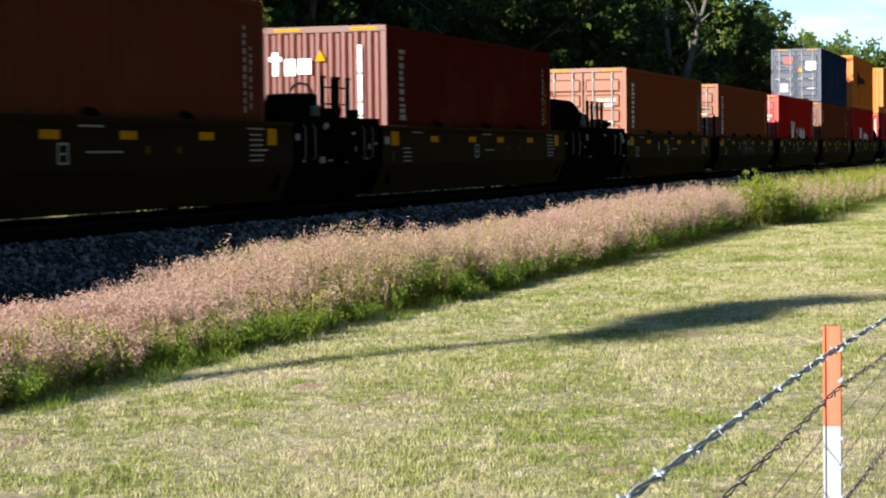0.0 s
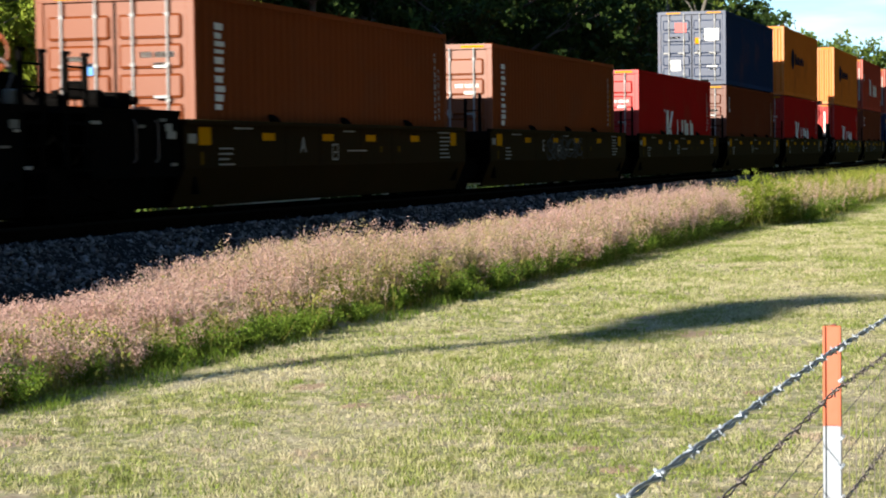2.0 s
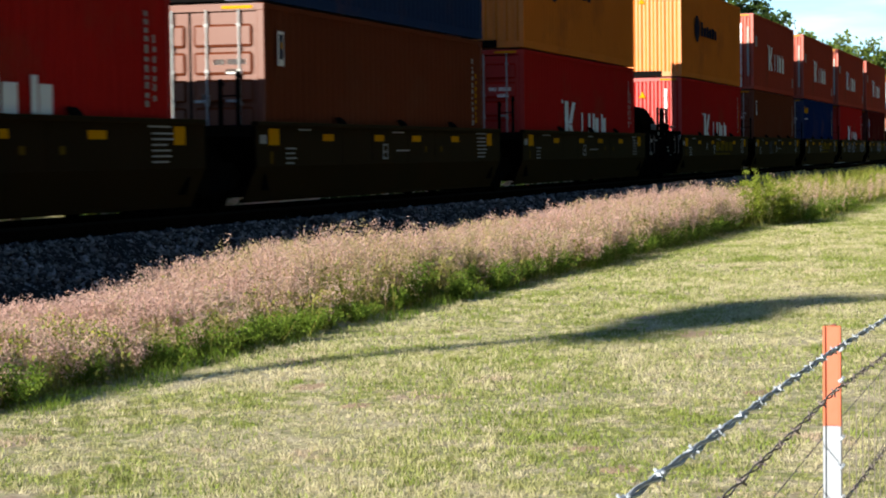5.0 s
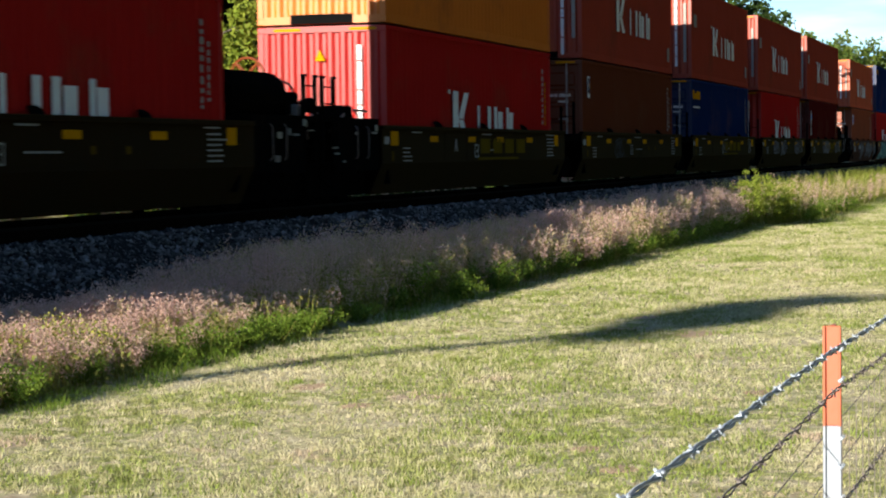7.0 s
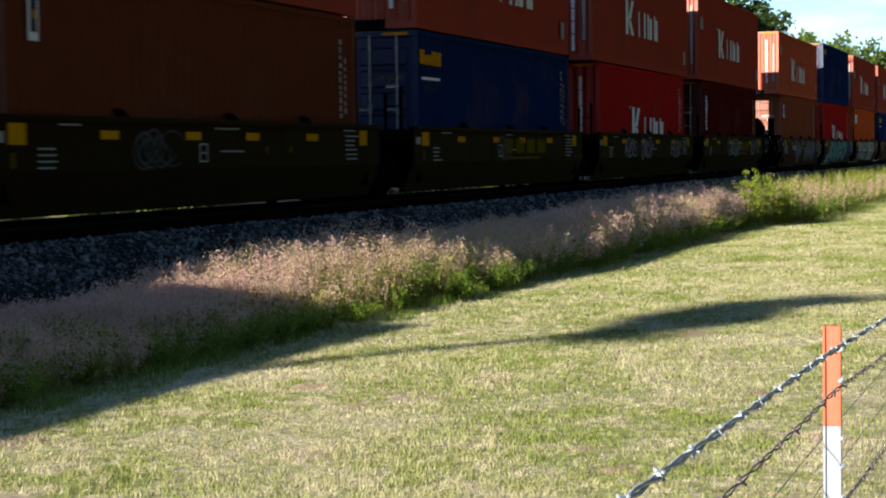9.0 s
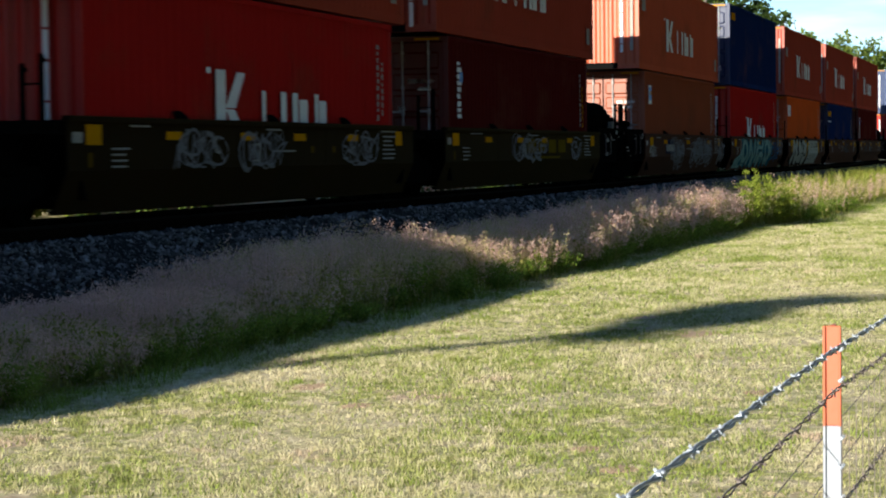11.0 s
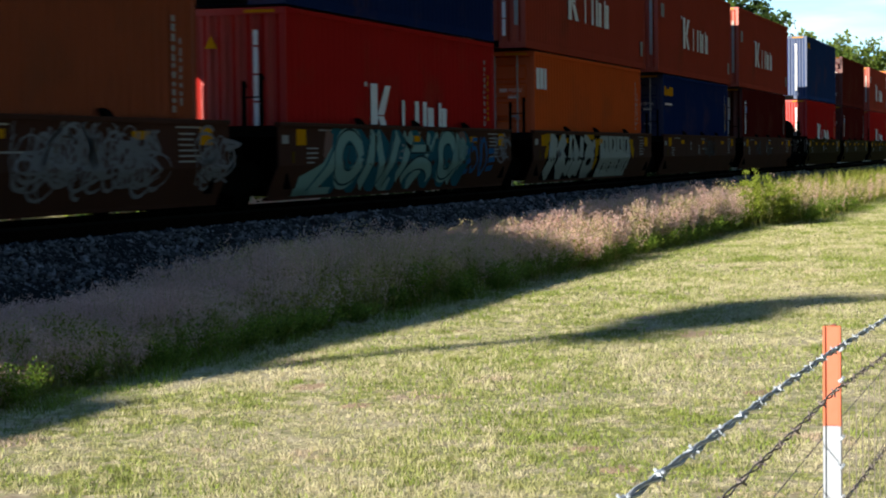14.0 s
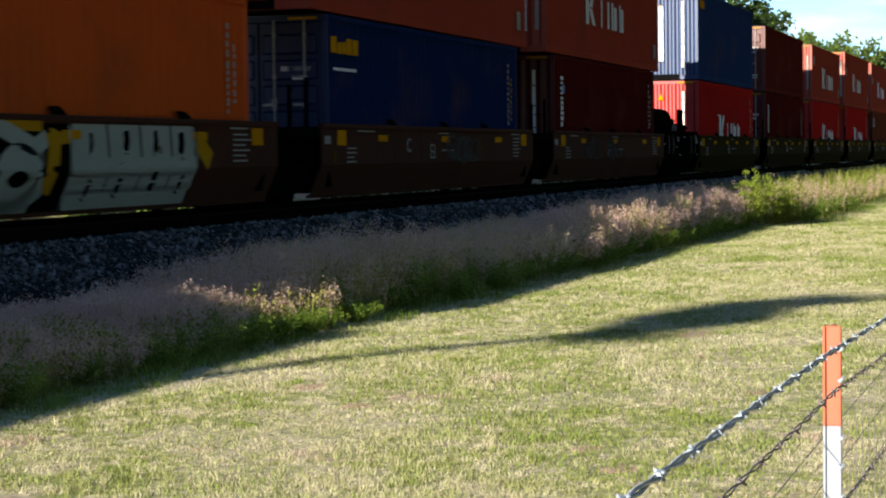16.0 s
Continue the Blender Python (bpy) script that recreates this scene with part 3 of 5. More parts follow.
def brake_stand(car, reach):
    """Hand-brake wheel on its post and a tall pipe on the front platform."""
    x0 = -0.75 - reach * 0.62
    bm = bmesh.new()
    xw, yw, zw = x0, 1.62, 2.98
    for k in range(20):
        a0, a1 = 2 * math.pi * k / 20, 2 * math.pi * (k + 1) / 20
        tube(bm, [(xw, yw + 0.29 * math.cos(a0), zw + 0.29 * math.sin(a0)), (xw, yw + 0.29 * math.cos(a1), zw + 0.29 * math.sin(a1))], 0.024, 6)
    for k in range(4):
        a0 = math.pi / 4 + k * math.pi / 2
        tube(bm, [(xw, yw, zw), (xw, yw + 0.28 * math.cos(a0), zw + 0.28 * math.sin(a0))], 0.03, 6)
    part("brake_wheel", bm, PAINT["orange_brown"], car, "orange-brown hand brake wheel")
    part("brake_post", tube(bmesh.new(), [(xw + 0.08, yw, 2.2), (xw + 0.08, yw, 3.02)], 0.06, 8), PAINT["orange_brown"], car)
    part("stand_pipe", tube(bmesh.new(), [(xw - 0.1, 2.2, 2.2), (xw - 0.1, 2.2, 3.12)], 0.055, 8), GALV, car)
    part("step_box", box(bmesh.new(), x0 + 0.6, x0 + 1.05, 0.12, 0.62, 2.24, 2.46, 0.03), BLACK_IRON, car)
    part("tool_box", box(bmesh.new(), x0 + 0.9, x0 + 1.25, 1.4, 2.2, 2.24, 2.5, 0.03), BLACK_IRON, car)


def stencil(car, x, z, w, rows):
    """Lines of unreadable stencilled writing as thin bars."""
    for i in range(rows):
        ww = w * random.uniform(0.6, 1.0)
        part("stencil_bar", box(bmesh.new(), x, x + ww, -0.1555, -0.151, z - 0.024 - i * 0.075, z - i * 0.075), DIM_WHITE, car)


def wall_y(z):
    """The outer face of a well car's side at a height."""
    return -0.15 if z >= FOLD_Z else -0.15 + 0.22 * (FOLD_Z - z) / (FOLD_Z - SILL_Z)


def ribbon(bm, pts, width, layer=1):
    """A painted stroke through (x, z) points on a well car's side, following its fold."""
    fine = []
    for (xa, za), (xb, zb) in zip(pts, pts[1:]):
        n = max(1, int(math.hypot(xb - xa, zb - za) / 0.12))
        fine += [(xa + (xb - xa) * i / n, za + (zb - za) * i / n) for i in range(n)]
    fine.append(pts[-1])
    rows = []
    for i, (x, z) in enumerate(fine):
        xa, za = fine[max(0, i - 1)]
        xb, zb = fine[min(len(fine) - 1, i + 1)]
        d = math.hypot(xb - xa, zb - za) or 1
        nx, nz = -(zb - za) / d, (xb - xa) / d
        w = width / 2
        row = []
        for k in ((-1, 1) if width < 0.15 else (-1, -0.6, -0.2, 0.2, 0.6, 1)):
            zz = min(TOP_Z - 0.075, max(SILL_Z + 0.03, z + k * nz * w))
            row.append(bm.verts.new((x + k * nx * w, wall_y(zz) - 0.006 - 0.003 * layer, zz)))
        rows.append(row)
    for a, b in zip(rows, rows[1:]):
        for k in range(len(a) - 1):
            bm.faces.new((a[k], a[k + 1], b[k + 1], b[k]))
    return bm


def arc(cx, cz, rx, rz, a0, a1, n=14):
    return [(cx + rx * math.cos(radians(a0 + (a1 - a0) * i / n)), cz + rz * math.sin(radians(a0 + (a1 - a0) * i / n))) for i in range(n + 1)]


def mural_teal(car):
    """Large teal and pale blue sprayed shapes with dark shading."""
    pale = material("spray_pale_teal", (0.21, 0.34, 0.30), 0.8, 0, 0.8, 2, 30, 0, spec=0.0)
    teal = material("spray_deep_teal", (0.025, 0.11, 0.14), 0.8, 0, 0.8, 2, 30, 0, spec=0.0)
    peach = material("spray_peach", (0.20, 0.12, 0.095), 0.8, 0, 0.8, 2, 30, 0, spec=0.0)

    def strokes(mat, layer, items):
        for pts, w in items:
            part("spray_shape", ribbon(bmesh.new(), pts, w, layer), mat, car)

    strokes(teal, 0, [([(1.6 + 1.05 * i, 1.05), (2.1 + 1.05 * i, 2.02)], 0.9) for i in range(8)])
    strokes(peach, 1, [([(1.35, 1.55), (1.5, 2.0)], 0.35), ([(9.0, 1.75), (9.3, 2.05)], 0.5)])
    strokes(pale, 2, [(arc(2.45, 1.58, 0.55, 0.36, 0, 360, 22), 0.36), ([(0.3, 1.08), (1.25, 1.3), (1.75, 1.6)], 0.42), ([(0.2, 1.03), (1.9, 1.03)], 0.14),
                      ([(3.3, 1.1), (3.75, 2.0)], 0.42), ([(3.9, 2.0), (4.3, 1.2), (4.9, 1.05)], 0.30), ([(4.4, 1.1), (5.1, 1.95)], 0.36),
                      ([(5.4, 2.02), (5.75, 1.72), (7.1, 1.72), (7.5, 2.02)], 0.14), ([(5.2, 1.2), (5.9, 2.0)], 0.26), ([(6.75, 1.5), (6.95, 2.0)], 0.2),
                      (arc(6.4, 1.08, 0.85, 0.38, 10, 170), 0.24), ([(6.0, 1.04), (6.5, 1.4)], 0.3), (arc(8.15, 1.6, 0.5, 0.38, 20, 350, 20), 0.32),
                      ([(8.5, 1.1), (8.95, 1.95)], 0.4), ([(9.1, 1.5), (9.3, 1.9)], 0.25)])
    strokes(teal, 3, [(arc(2.45, 1.6, 0.22, 0.2, 0, 360, 14), 0.12), ([(3.05, 1.15), (3.5, 1.9)], 0.1), ([(4.7, 1.2), (5.3, 1.9)], 0.1), ([(7.55, 1.15), (7.4, 1.9)], 0.14), ([(1.0, 1.2), (1.8, 1.85)], 0.07), ([(0.8, 1.05), (1.5, 1.6)], 0.05), (arc(8.2, 1.58, 0.2, 0.2, 0, 300, 12), 0.1)])
    line = material("spray_dark_outline", (0.015, 0.04, 0.05), 0.8, 0, 0.8, 2, 30, 0, spec=0.0)
    blue = material("spray_strong_blue", (0.03, 0.11, 0.24), 0.8, 0, 0.8, 2, 30, 0, spec=0.0)
    strokes(line, 4, [(arc(2.45, 1.58, 0.75, 0.46, 40, 330, 26), 0.035), (arc(2.45, 1.58, 0.36, 0.22, 0, 300, 18), 0.03), (arc(8.15, 1.6, 0.68, 0.47, 30, 350, 26), 0.035), (arc(8.15, 1.56, 0.32, 0.24, 60, 400, 18), 0.03),
                      (arc(6.4, 1.08, 0.99, 0.5, 15, 165), 0.035), (arc(6.4, 1.08, 0.72, 0.26, 15, 165), 0.03), ([(3.08, 1.1), (3.55, 2.0)], 0.04), ([(3.52, 1.08), (3.96, 1.98)], 0.035), ([(4.2, 1.1), (4.92, 1.98)], 0.035), ([(4.6, 1.08), (5.28, 1.95)], 0.035), ([(5.5, 1.3), (6.05, 1.98)], 0.03), ([(5.4, 1.92), (5.8, 1.64), (7.0, 1.64), (7.45, 1.92)], 0.03)])
    strokes(pale, 5, [([(8.75 + 0.16 * k, 1.2 + 0.1 * k), (8.82 + 0.16 * k, 1.98 - 0.05 * k)], 0.11) for k in range(5)])
    strokes(line, 6, [([(8.84 + 0.16 * k, 1.16 + 0.1 * k), (8.91 + 0.16 * k, 1.98 - 0.05 * k)], 0.03) for k in range(5)])
    strokes(blue, 2, [(arc(10.05, 1.5, 0.2, 0.24, -150, 120), 0.09), ([(9.9, 1.9), (10.25, 1.9)], 0.08), ([(9.9, 1.9), (9.9, 1.65)], 0.08), (arc(10.75, 1.55, 0.2, 0.36, 0, 360, 18), 0.09), ([(10.45, 1.3), (10.5, 1.95)], 0.07)]
            + [([(11.1, z), (11.55, z + 0.02)], 0.11) for z in (1.3, 1.48, 1.66)] + [([(9.5, z), (9.75, z + 0.03)], 0.1) for z in (1.25, 1.45, 1.65)])


def mural_silver(car):
    """Block-shaped silver shapes edged in black with yellow accents."""
    silver = material("spray_silver", (0.33, 0.345, 0.30), 0.7, 0.0, 0.85, 2, 30, 0, spec=0.0)
    ink = material("spray_black", (0.004, 0.004, 0.004), 0.8, 0, 0.8, 2, 30, 0, spec=0.0)
    gold = material("spray_yellow", (0.42, 0.21, 0.01), 0.8, 0, 0.8, 2, 30, 0, spec=0.0)
    pale = material("spray_white_edge", (0.38, 0.40, 0.36), 0.8, 0, 0.8, 2, 30, 0, spec=0.0)

    def strokes(mat, layer, items):
        for pts, w in items:
            part("spray_shape", ribbon(bmesh.new(), pts, w, layer), mat, car)

    strokes(ink, 0, [([(0.4, z), (6.2, z)], 0.26) for z in (1.10, 1.30, 1.50, 1.70, 1.90)])
    strokes(pale, 3, [([(0.72, 1.2), (1.05, 1.98)], 0.025), ([(2.5, 1.15), (2.74, 1.95)], 0.025), (arc(4.85, 1.38, 0.56, 0.38, 90, 250, 12), 0.025), ([(3.7, 1.15), (3.85, 1.95)], 0.025), ([(1.55, 1.72), (2.2, 2.0)], 0.025)])
    strokes(gold, 1, [([(0.2, 1.9), (0.8, 2.0)], 0.25), ([(0.3, 1.5), (0.6, 1.8)], 0.2), ([(1.75, 2.0), (2.0, 1.5)], 0.2), ([(4.4, 2.02), (5.4, 2.0)], 0.14), ([(5.6, 1.2), (5.75, 1.95)], 0.3), ([(5.4, 1.84), (6.1, 1.86)], 0.14), ([(9.9, 1.85), (10.35, 1.55)], 0.3)])
    strokes(silver, 2, [([(0.75, 1.05), (1.2, 2.04)], 0.66), ([(1.9, 1.04), (2.2, 1.6)], 0.4), ([(3.3, 1.04), (3.4, 1.6)], 0.5), ([(4.5, 1.05), (5.3, 1.05)], 0.2), ([(1.5, 1.55), (2.3, 2.0)], 0.4), ([(1.5, 1.5), (2.5, 1.08)], 0.42), ([(2.75, 1.1), (3.0, 2.0)], 0.5), ([(3.0, 1.95), (3.6, 1.5), (3.7, 1.08)], 0.4),
                        ([(3.9, 1.05), (4.05, 2.0)], 0.36), (arc(4.85, 1.38, 0.42, 0.26, 0, 360, 18), 0.32), ([(4.3, 2.0), (5.2, 1.75), (5.5, 1.85)], 0.22), ([(5.0, 1.05), (5.5, 1.3)], 0.26)])
    # a nearly solid slab on the rear half, with dark holes, white edges and thin seams
    strokes(silver, 0, [([(6.1 + 0.05 * abs(z - 1.4), z), (9.9 - 0.35 * abs(z - 1.4), z)], 0.26) for z in (1.10, 1.30, 1.50, 1.70, 1.90)])
    for x, holes in ((6.3, ((0.35, 1.80, 0.07, 0.10), (0.40, 1.30, 0.09, 0.14))), (7.25, ((0.40, 1.83, 0.12, 0.10), (0.30, 1.34, 0.10, 0.15))),
                     (8.2, ((0.33, 1.82, 0.09, 0.12), (0.36, 1.30, 0.13, 0.10))), (9.05, ((0.30, 1.80, 0.14, 0.12), (0.42, 1.36, 0.08, 0.16)))):
        for dx, z, rx, rz in holes:
            strokes(ink, 1, [([(x + dx - 0.04, z - rz * 1.5), (x + dx + 0.03, z), (x + dx - 0.01, z + rz * 1.4)], rx * 1.4)])
            strokes(pale, 2, [(arc(x + dx + 0.02, z, rx + 0.05, rz + 0.05, 70, 330, 14), 0.03)])
        strokes(ink, 1, [([(x + 0.86, 1.62), (x + 0.80, 2.04)], 0.05), ([(x + 0.84, 1.2), (x + 0.9, 1.5)], 0.035)])
        strokes(pale, 2, [(arc(x + 0.45, 1.2, 0.40, 0.10, 20, 160, 10), 0.026)])
    strokes(pale, 2, [([(6.12, 1.05), (6.2, 1.5), (6.08, 2.0)], 0.035), ([(9.8, 1.2), (9.9, 1.6), (9.75, 2.02)], 0.03)])


def scrawl(car, x0, x1, seed, mat, z0=1.2, z1=2.0):
    """Thin tangled sprayed lines."""
    r = random.Random(seed)
    x = x0
    while x < x1 - 0.3:
        w, c = r.uniform(0.2, 0.45), r.uniform(z0 + 0.2, z1 - 0.2)
        kind = r.random()
        if kind < 0.5:
            pts = arc(x + w, c, w, r.uniform(0.15, (z1 - z0) / 2), r.uniform(0, 180), r.uniform(250, 420), 12)
        else:
            pts = [(x + r.uniform(0, w * 2), r.uniform(z0, z1)) for _ in range(4)]
        part("spray_line", ribbon(bmesh.new(), pts, r.uniform(0.022, 0.06), r.choice((0, 1, 2))), mat, car)
        x += w * r.uniform(0.15, 0.4)


def text_part(car, words, x, z, size, mat, y=-0.152, stretch=1.0):
    """Readable letters as thin raised mesh, facing the camera's side."""
    cu = bpy.data.curves.new("letters", "FONT")
    cu.body, cu.size, cu.extrude = words, size, 0.003
    tmp = new("letters", cu)
    dg = bpy.context.evaluated_depsgraph_get()
    me = bpy.data.meshes.new_from_object(tmp.evaluated_get(dg))
    bpy.data.objects.remove(tmp)
    me.materials.clear()
    me.materials.append(mat)
    return part("lettering", me, None, car, "painted letters", at=pose(x, y, z, 90, 0, 0) @ Matrix.Diagonal((stretch, 1, 1, 1)))


def well_car(s, reach_a=0.0, reach_b=0.0, red=False):
    """One well unit; s: near end of its lower container at 0 s. reach: length of a coupled end's platform, 0 at an articulated joint."""
    car = tagged(new("well_car"), ("dark red-brown" if red else "dark olive-brown") + " steel double-stack well car on the rails", "railway wagon", "well cars of the train")
    WELLS = WELLS_RED if red else WELLS_OLIVE
    for k, nm in (("side", "side_sheet"), ("far", "side_sheet"), ("chord", "top_chord"), ("sill", "side_sill"), ("pan", "well_floor"), ("head_a", "end_sheet"), ("head_b", "end_sheet")):
        part(nm, WELLS[k], None, car)
    if reach_a:
        end_gear(car, -1, reach_a)
        if reach_a > 2.5:
            brake_stand(car, reach_a)
    else:
        for nm, me in WELLS["deck_a"]:
            part(nm, me, None, car)
        for x, y, top in ((-1.15, -0.06, 2.85), (-0.95, 0.30, 2.75), (-1.15, W - 0.35, 2.8)):
            part("stanchion", cached(("post", top), lambda: mesh_of("stanchion", box(box(bmesh.new(), -0.03, 0.03, 0, 0.05, 1.95, top), -0.03, 0.09, 0, 0.05, top - 0.1, top - 0.05), BLACK_IRON)), None, car, at=pose(x, y, 0))
        part("handrail", cached("joint_rail", lambda: mesh_of("handrail", tube(bmesh.new(), [(-1.15, -0.03, 2.5), (-0.95, 0.32, 2.5)], 0.014, 6), BLACK_IRON)), None, car)
        part("walkway", cached("joint_walk", lambda: mesh_of("walkway", box(bmesh.new(), -1.6, -0.78, -0.08, 0.5, 1.98, 2.03, 0.01), BLACK_IRON)), None, car)
    if reach_b:
        end_gear(car, 1, reach_b)
        reservoir(car, reach_b)
    else:
        for nm, me in WELLS["deck_b"]:
            part(nm, me, None, car)
    # yellow reflectors, container guides and stencilled lines along the side
    lights = ((0.2, 0.42, 0.25), (2.35, 0.5, 0.11), (6.15, 0.5, 0.11), (10.0, 0.5, 0.11), (12.12, 0.42, 0.25)) if red else ((-0.05, 0.42, 0.25), (2.35, 0.5, 0.11), (4.95, 0.5, 0.11), (7.1, 0.5, 0.11), (9.6, 0.5, 0.11), (12.08, 0.36, 0.25))
    for x, w, h in lights:
        part("reflector", cached(("reflector", w), lambda: mesh_of("reflector", box(bmesh.new(), 0, w, -0.158, -0.151, 1.9 - h / 2, 1.9 + h / 2), YELLOW)), None, car, "yellow reflective square", at=pose(x - w / 2, 0, 0))
    for x in (2.9, 6.2, 9.4):
        part("container_guide", cached("guide", lambda: mesh_of("container_guide", prism_x(bmesh.new(), -0.10, 0.10, [(-0.17, TOP_Z - 0.01), (-0.06, TOP_Z - 0.01), (-0.02, TOP_Z + 0.10), (-0.05, TOP_Z + 0.11), (-0.12, TOP_Z + 0.06)]), BLACK_IRON)), None, car, at=pose(x + random.uniform(-0.3, 0.3), 0, 0))
    for x in (1.0, 11.1):
        stencil(car, x, 2.03, 0.9, 1)
    stencil(car, 11.2, 1.94, 0.72, 6)
    stencil(car, 0.45, 1.74, 0.55, 4)
    stencil(car, 5.9, 1.70, 1.15, 1)
    stencil(car, 5.7, 2.02, 0.9, 1)
    for x in (7.6, 8.6):
        plate(car, "label_plate", x, x + 0.13, 1.66, 1.76, OLD_GOLD, "small faded gold plate", y=-0.151)
    square = bmesh.new()
    for a, b, c, d in ((5.15, 5.43, 1.54, 1.565), (5.15, 5.43, 1.775, 1.80), (5.15, 5.18, 1.565, 1.775), (5.40, 5.43, 1.565, 1.775), (5.22, 5.36, 1.655, 1.68)):
        box(square, a, b, -0.1565, -0.151, c, d)
    part("stencil_square", square, DIM_WHITE, car, "stencilled square outline")
    plate(car, "unit_mark", -0.62, -0.36, 1.80, 1.93, DIM_WHITE, "white stencilled block by the end", y=-0.151)
    plate(car, "label_plate", -0.2, -0.1, 1.5, 1.68, OLD_GOLD, "small faded gold plate", y=-0.151)
    for x in (3.1, 4.6, 6.6, 8.3):
        part("rib", cached(("rib", red), lambda: mesh_of("rib", box(bmesh.new(), -0.05, 0.05, -0.155, -0.151, FOLD_Z + 0.02, TOP_Z - 0.08), WELL_RED if red else WELL)), None, car, at=pose(x, 0, 0))
    TRAIN.append((car, s, Y_NEAR, 0.0))
    return car


K40, K45 = 12.192, 13.716
HI = 2.896
# Each unit: s of the lower container, lower colour and doors, upper colour, height, length and doors, reaches of coupled ends.
UNITS = [
    (1.5, "rust", True, None, 0, 0, False, 0, 0),
    (17.15, "rust", True, None, 0, 0, False, 0, 2.2),
    (35.23, "salmon", False, None, 0, 0, False, 2.2, 3.4),
    (56.14, "orange_brown", True, None, 0, 0, False, 3.4, 0),
    (71.70, "orange_brown", True, None, 0, 0, False, 0, 0),
    (87.25, "red", True, None, 0, 0, False, 0, 0),
    (102.85, "brown", True, "grey_blue", 2.591, K40, True, 0, 0),
    (118.47, "red", True, "yellow", HI, K40, False, 0, 2.9),
    (138.10, "red", False, "yellow", HI, K40, False, 2.9, 0),
    (153.65, "brown", True, "brown_red", HI, K40, False, 0, 0),
    (169.35, "dark_blue", True, "brown_red", HI, K40, False, 0, 0),
    (185.00, "red", False, "brown_red", HI, K45, False, 0, 0),
    (200.75, "dark_maroon", True, "brown_red", HI, K45, False, 0, 2.9),
    (220.40, "rose_brown", True, "orange_red", 2.591, K45, False, 2.9, 0),
    (236.05, "red", False, "dark_blue", HI, K40, True, 0, 0),
    (251.70, "deep_orange", True, "brown_red", HI, K45, False, 0, 0),
    (267.35, "dark_blue", True, "brown_red", HI, K45, False, 0, 0),
    (283.00, "dark_maroon", False, "brown_red", HI, K45, False, 0, 3.4),
    (302.90, "red", False, "blue", HI, K40, False, 3.4, 0),
    (318.60, "dark_maroon", True, "maroon", 2.591, K40, True, 0, 0),
    (334.30, "red", False, "brown_red", 2.591, K40, False, 0, 0),
    (350.00, "red", False, "brown_red", HI, K45, False, 0, 0),
    (365.70, "brown", False, "brown_red", HI, K45, False, 0, 3.0),
    (385.60, "maroon", False, "brown_red", HI, K45, False, 3.0, 0),
]


def build_train():
    made = []
    for s, low, low_doors, up, uh, ul, up_doors, ra, rb in UNITS:
        car = well_car(s, ra, rb, 210 < s < 290)
        a = container(s, LOW_Z, low, 2.591, K40, low_doors, low.replace("_", " ") + " corrugated steel container down in a well car")
        b = None
        if up:
            b = container(s - (ul - K40) / 2, UP_Z, up, uh, ul, up_doors, up.replace("_", " ") + " corrugated steel container stacked on another")
        truck(s - (0.75 + 0.98 if not ra else 0.75 + ra * 0.45))
        if rb:
            truck(s + 12.95 + rb * 0.45)
        made.append((car, a, b))
    return made


STACK = build_train()


def block_mark(thing, dx=0.0, dz=0.0, mat=None, k=1.0):
    """A large white trade mark drawn as plain shapes: a tall slab with a wedge, and four small slabs."""
    mat = mat or WHITE
    y = -0.003
    plate(thing, "mark", 4.15 + dx, 4.50 + dx, 0.55 + dz, 1.52 + dz, mat, y=y)
    bm = bmesh.new()
    for q in (((4.50, 0.98), (4.95, 1.5), (5.25, 1.5), (4.86, 0.98)), ((4.50, 0.96), (4.84, 0.96), (5.25, 0.55), (4.9, 0.55))):
        a = [bm.verts.new((x + dx, y - 0.006, z + dz)) for x, z in q]
        b2 = [bm.verts.new((x + dx, y, z + dz)) for x, z in q]
        for i in range(4):
            bm.faces.new((a[i], a[(i + 1) % 4], b2[(i + 1) % 4], b2[i]))
        bm.faces.new(a)
        bm.faces.new(b2[::-1])
    part("mark", bm, mat, thing)
    plate(thing, "mark", 3.83 + dx, 3.95 + dx, 1.46 + dz, 1.54 + dz, mat, y=y)
    for x0, x1 in ((5.92, 6.06), (6.70, 6.92), (7.2, 7.42), (7.5, 7.86), (8.2, 8.36), (8.4, 8.72)):
        plate(thing, "mark", x0 + dx, x1 + dx, 0.55 + dz, 1.26 + dz - (0.1 if x0 in (7.5, 8.4) else 0), mat, y=y)


def code_column(thing, x, z0, z1, mat, w=0.1):
    z = z1
    while z > z0:
        h = random.uniform(0.05, 0.11)
        plate(thing, "code_bar", x, x + w * random.uniform(0.7, 1.1), z - h, z, mat, y=-0.003)
        z -= h + random.uniform(0.03, 0.06)


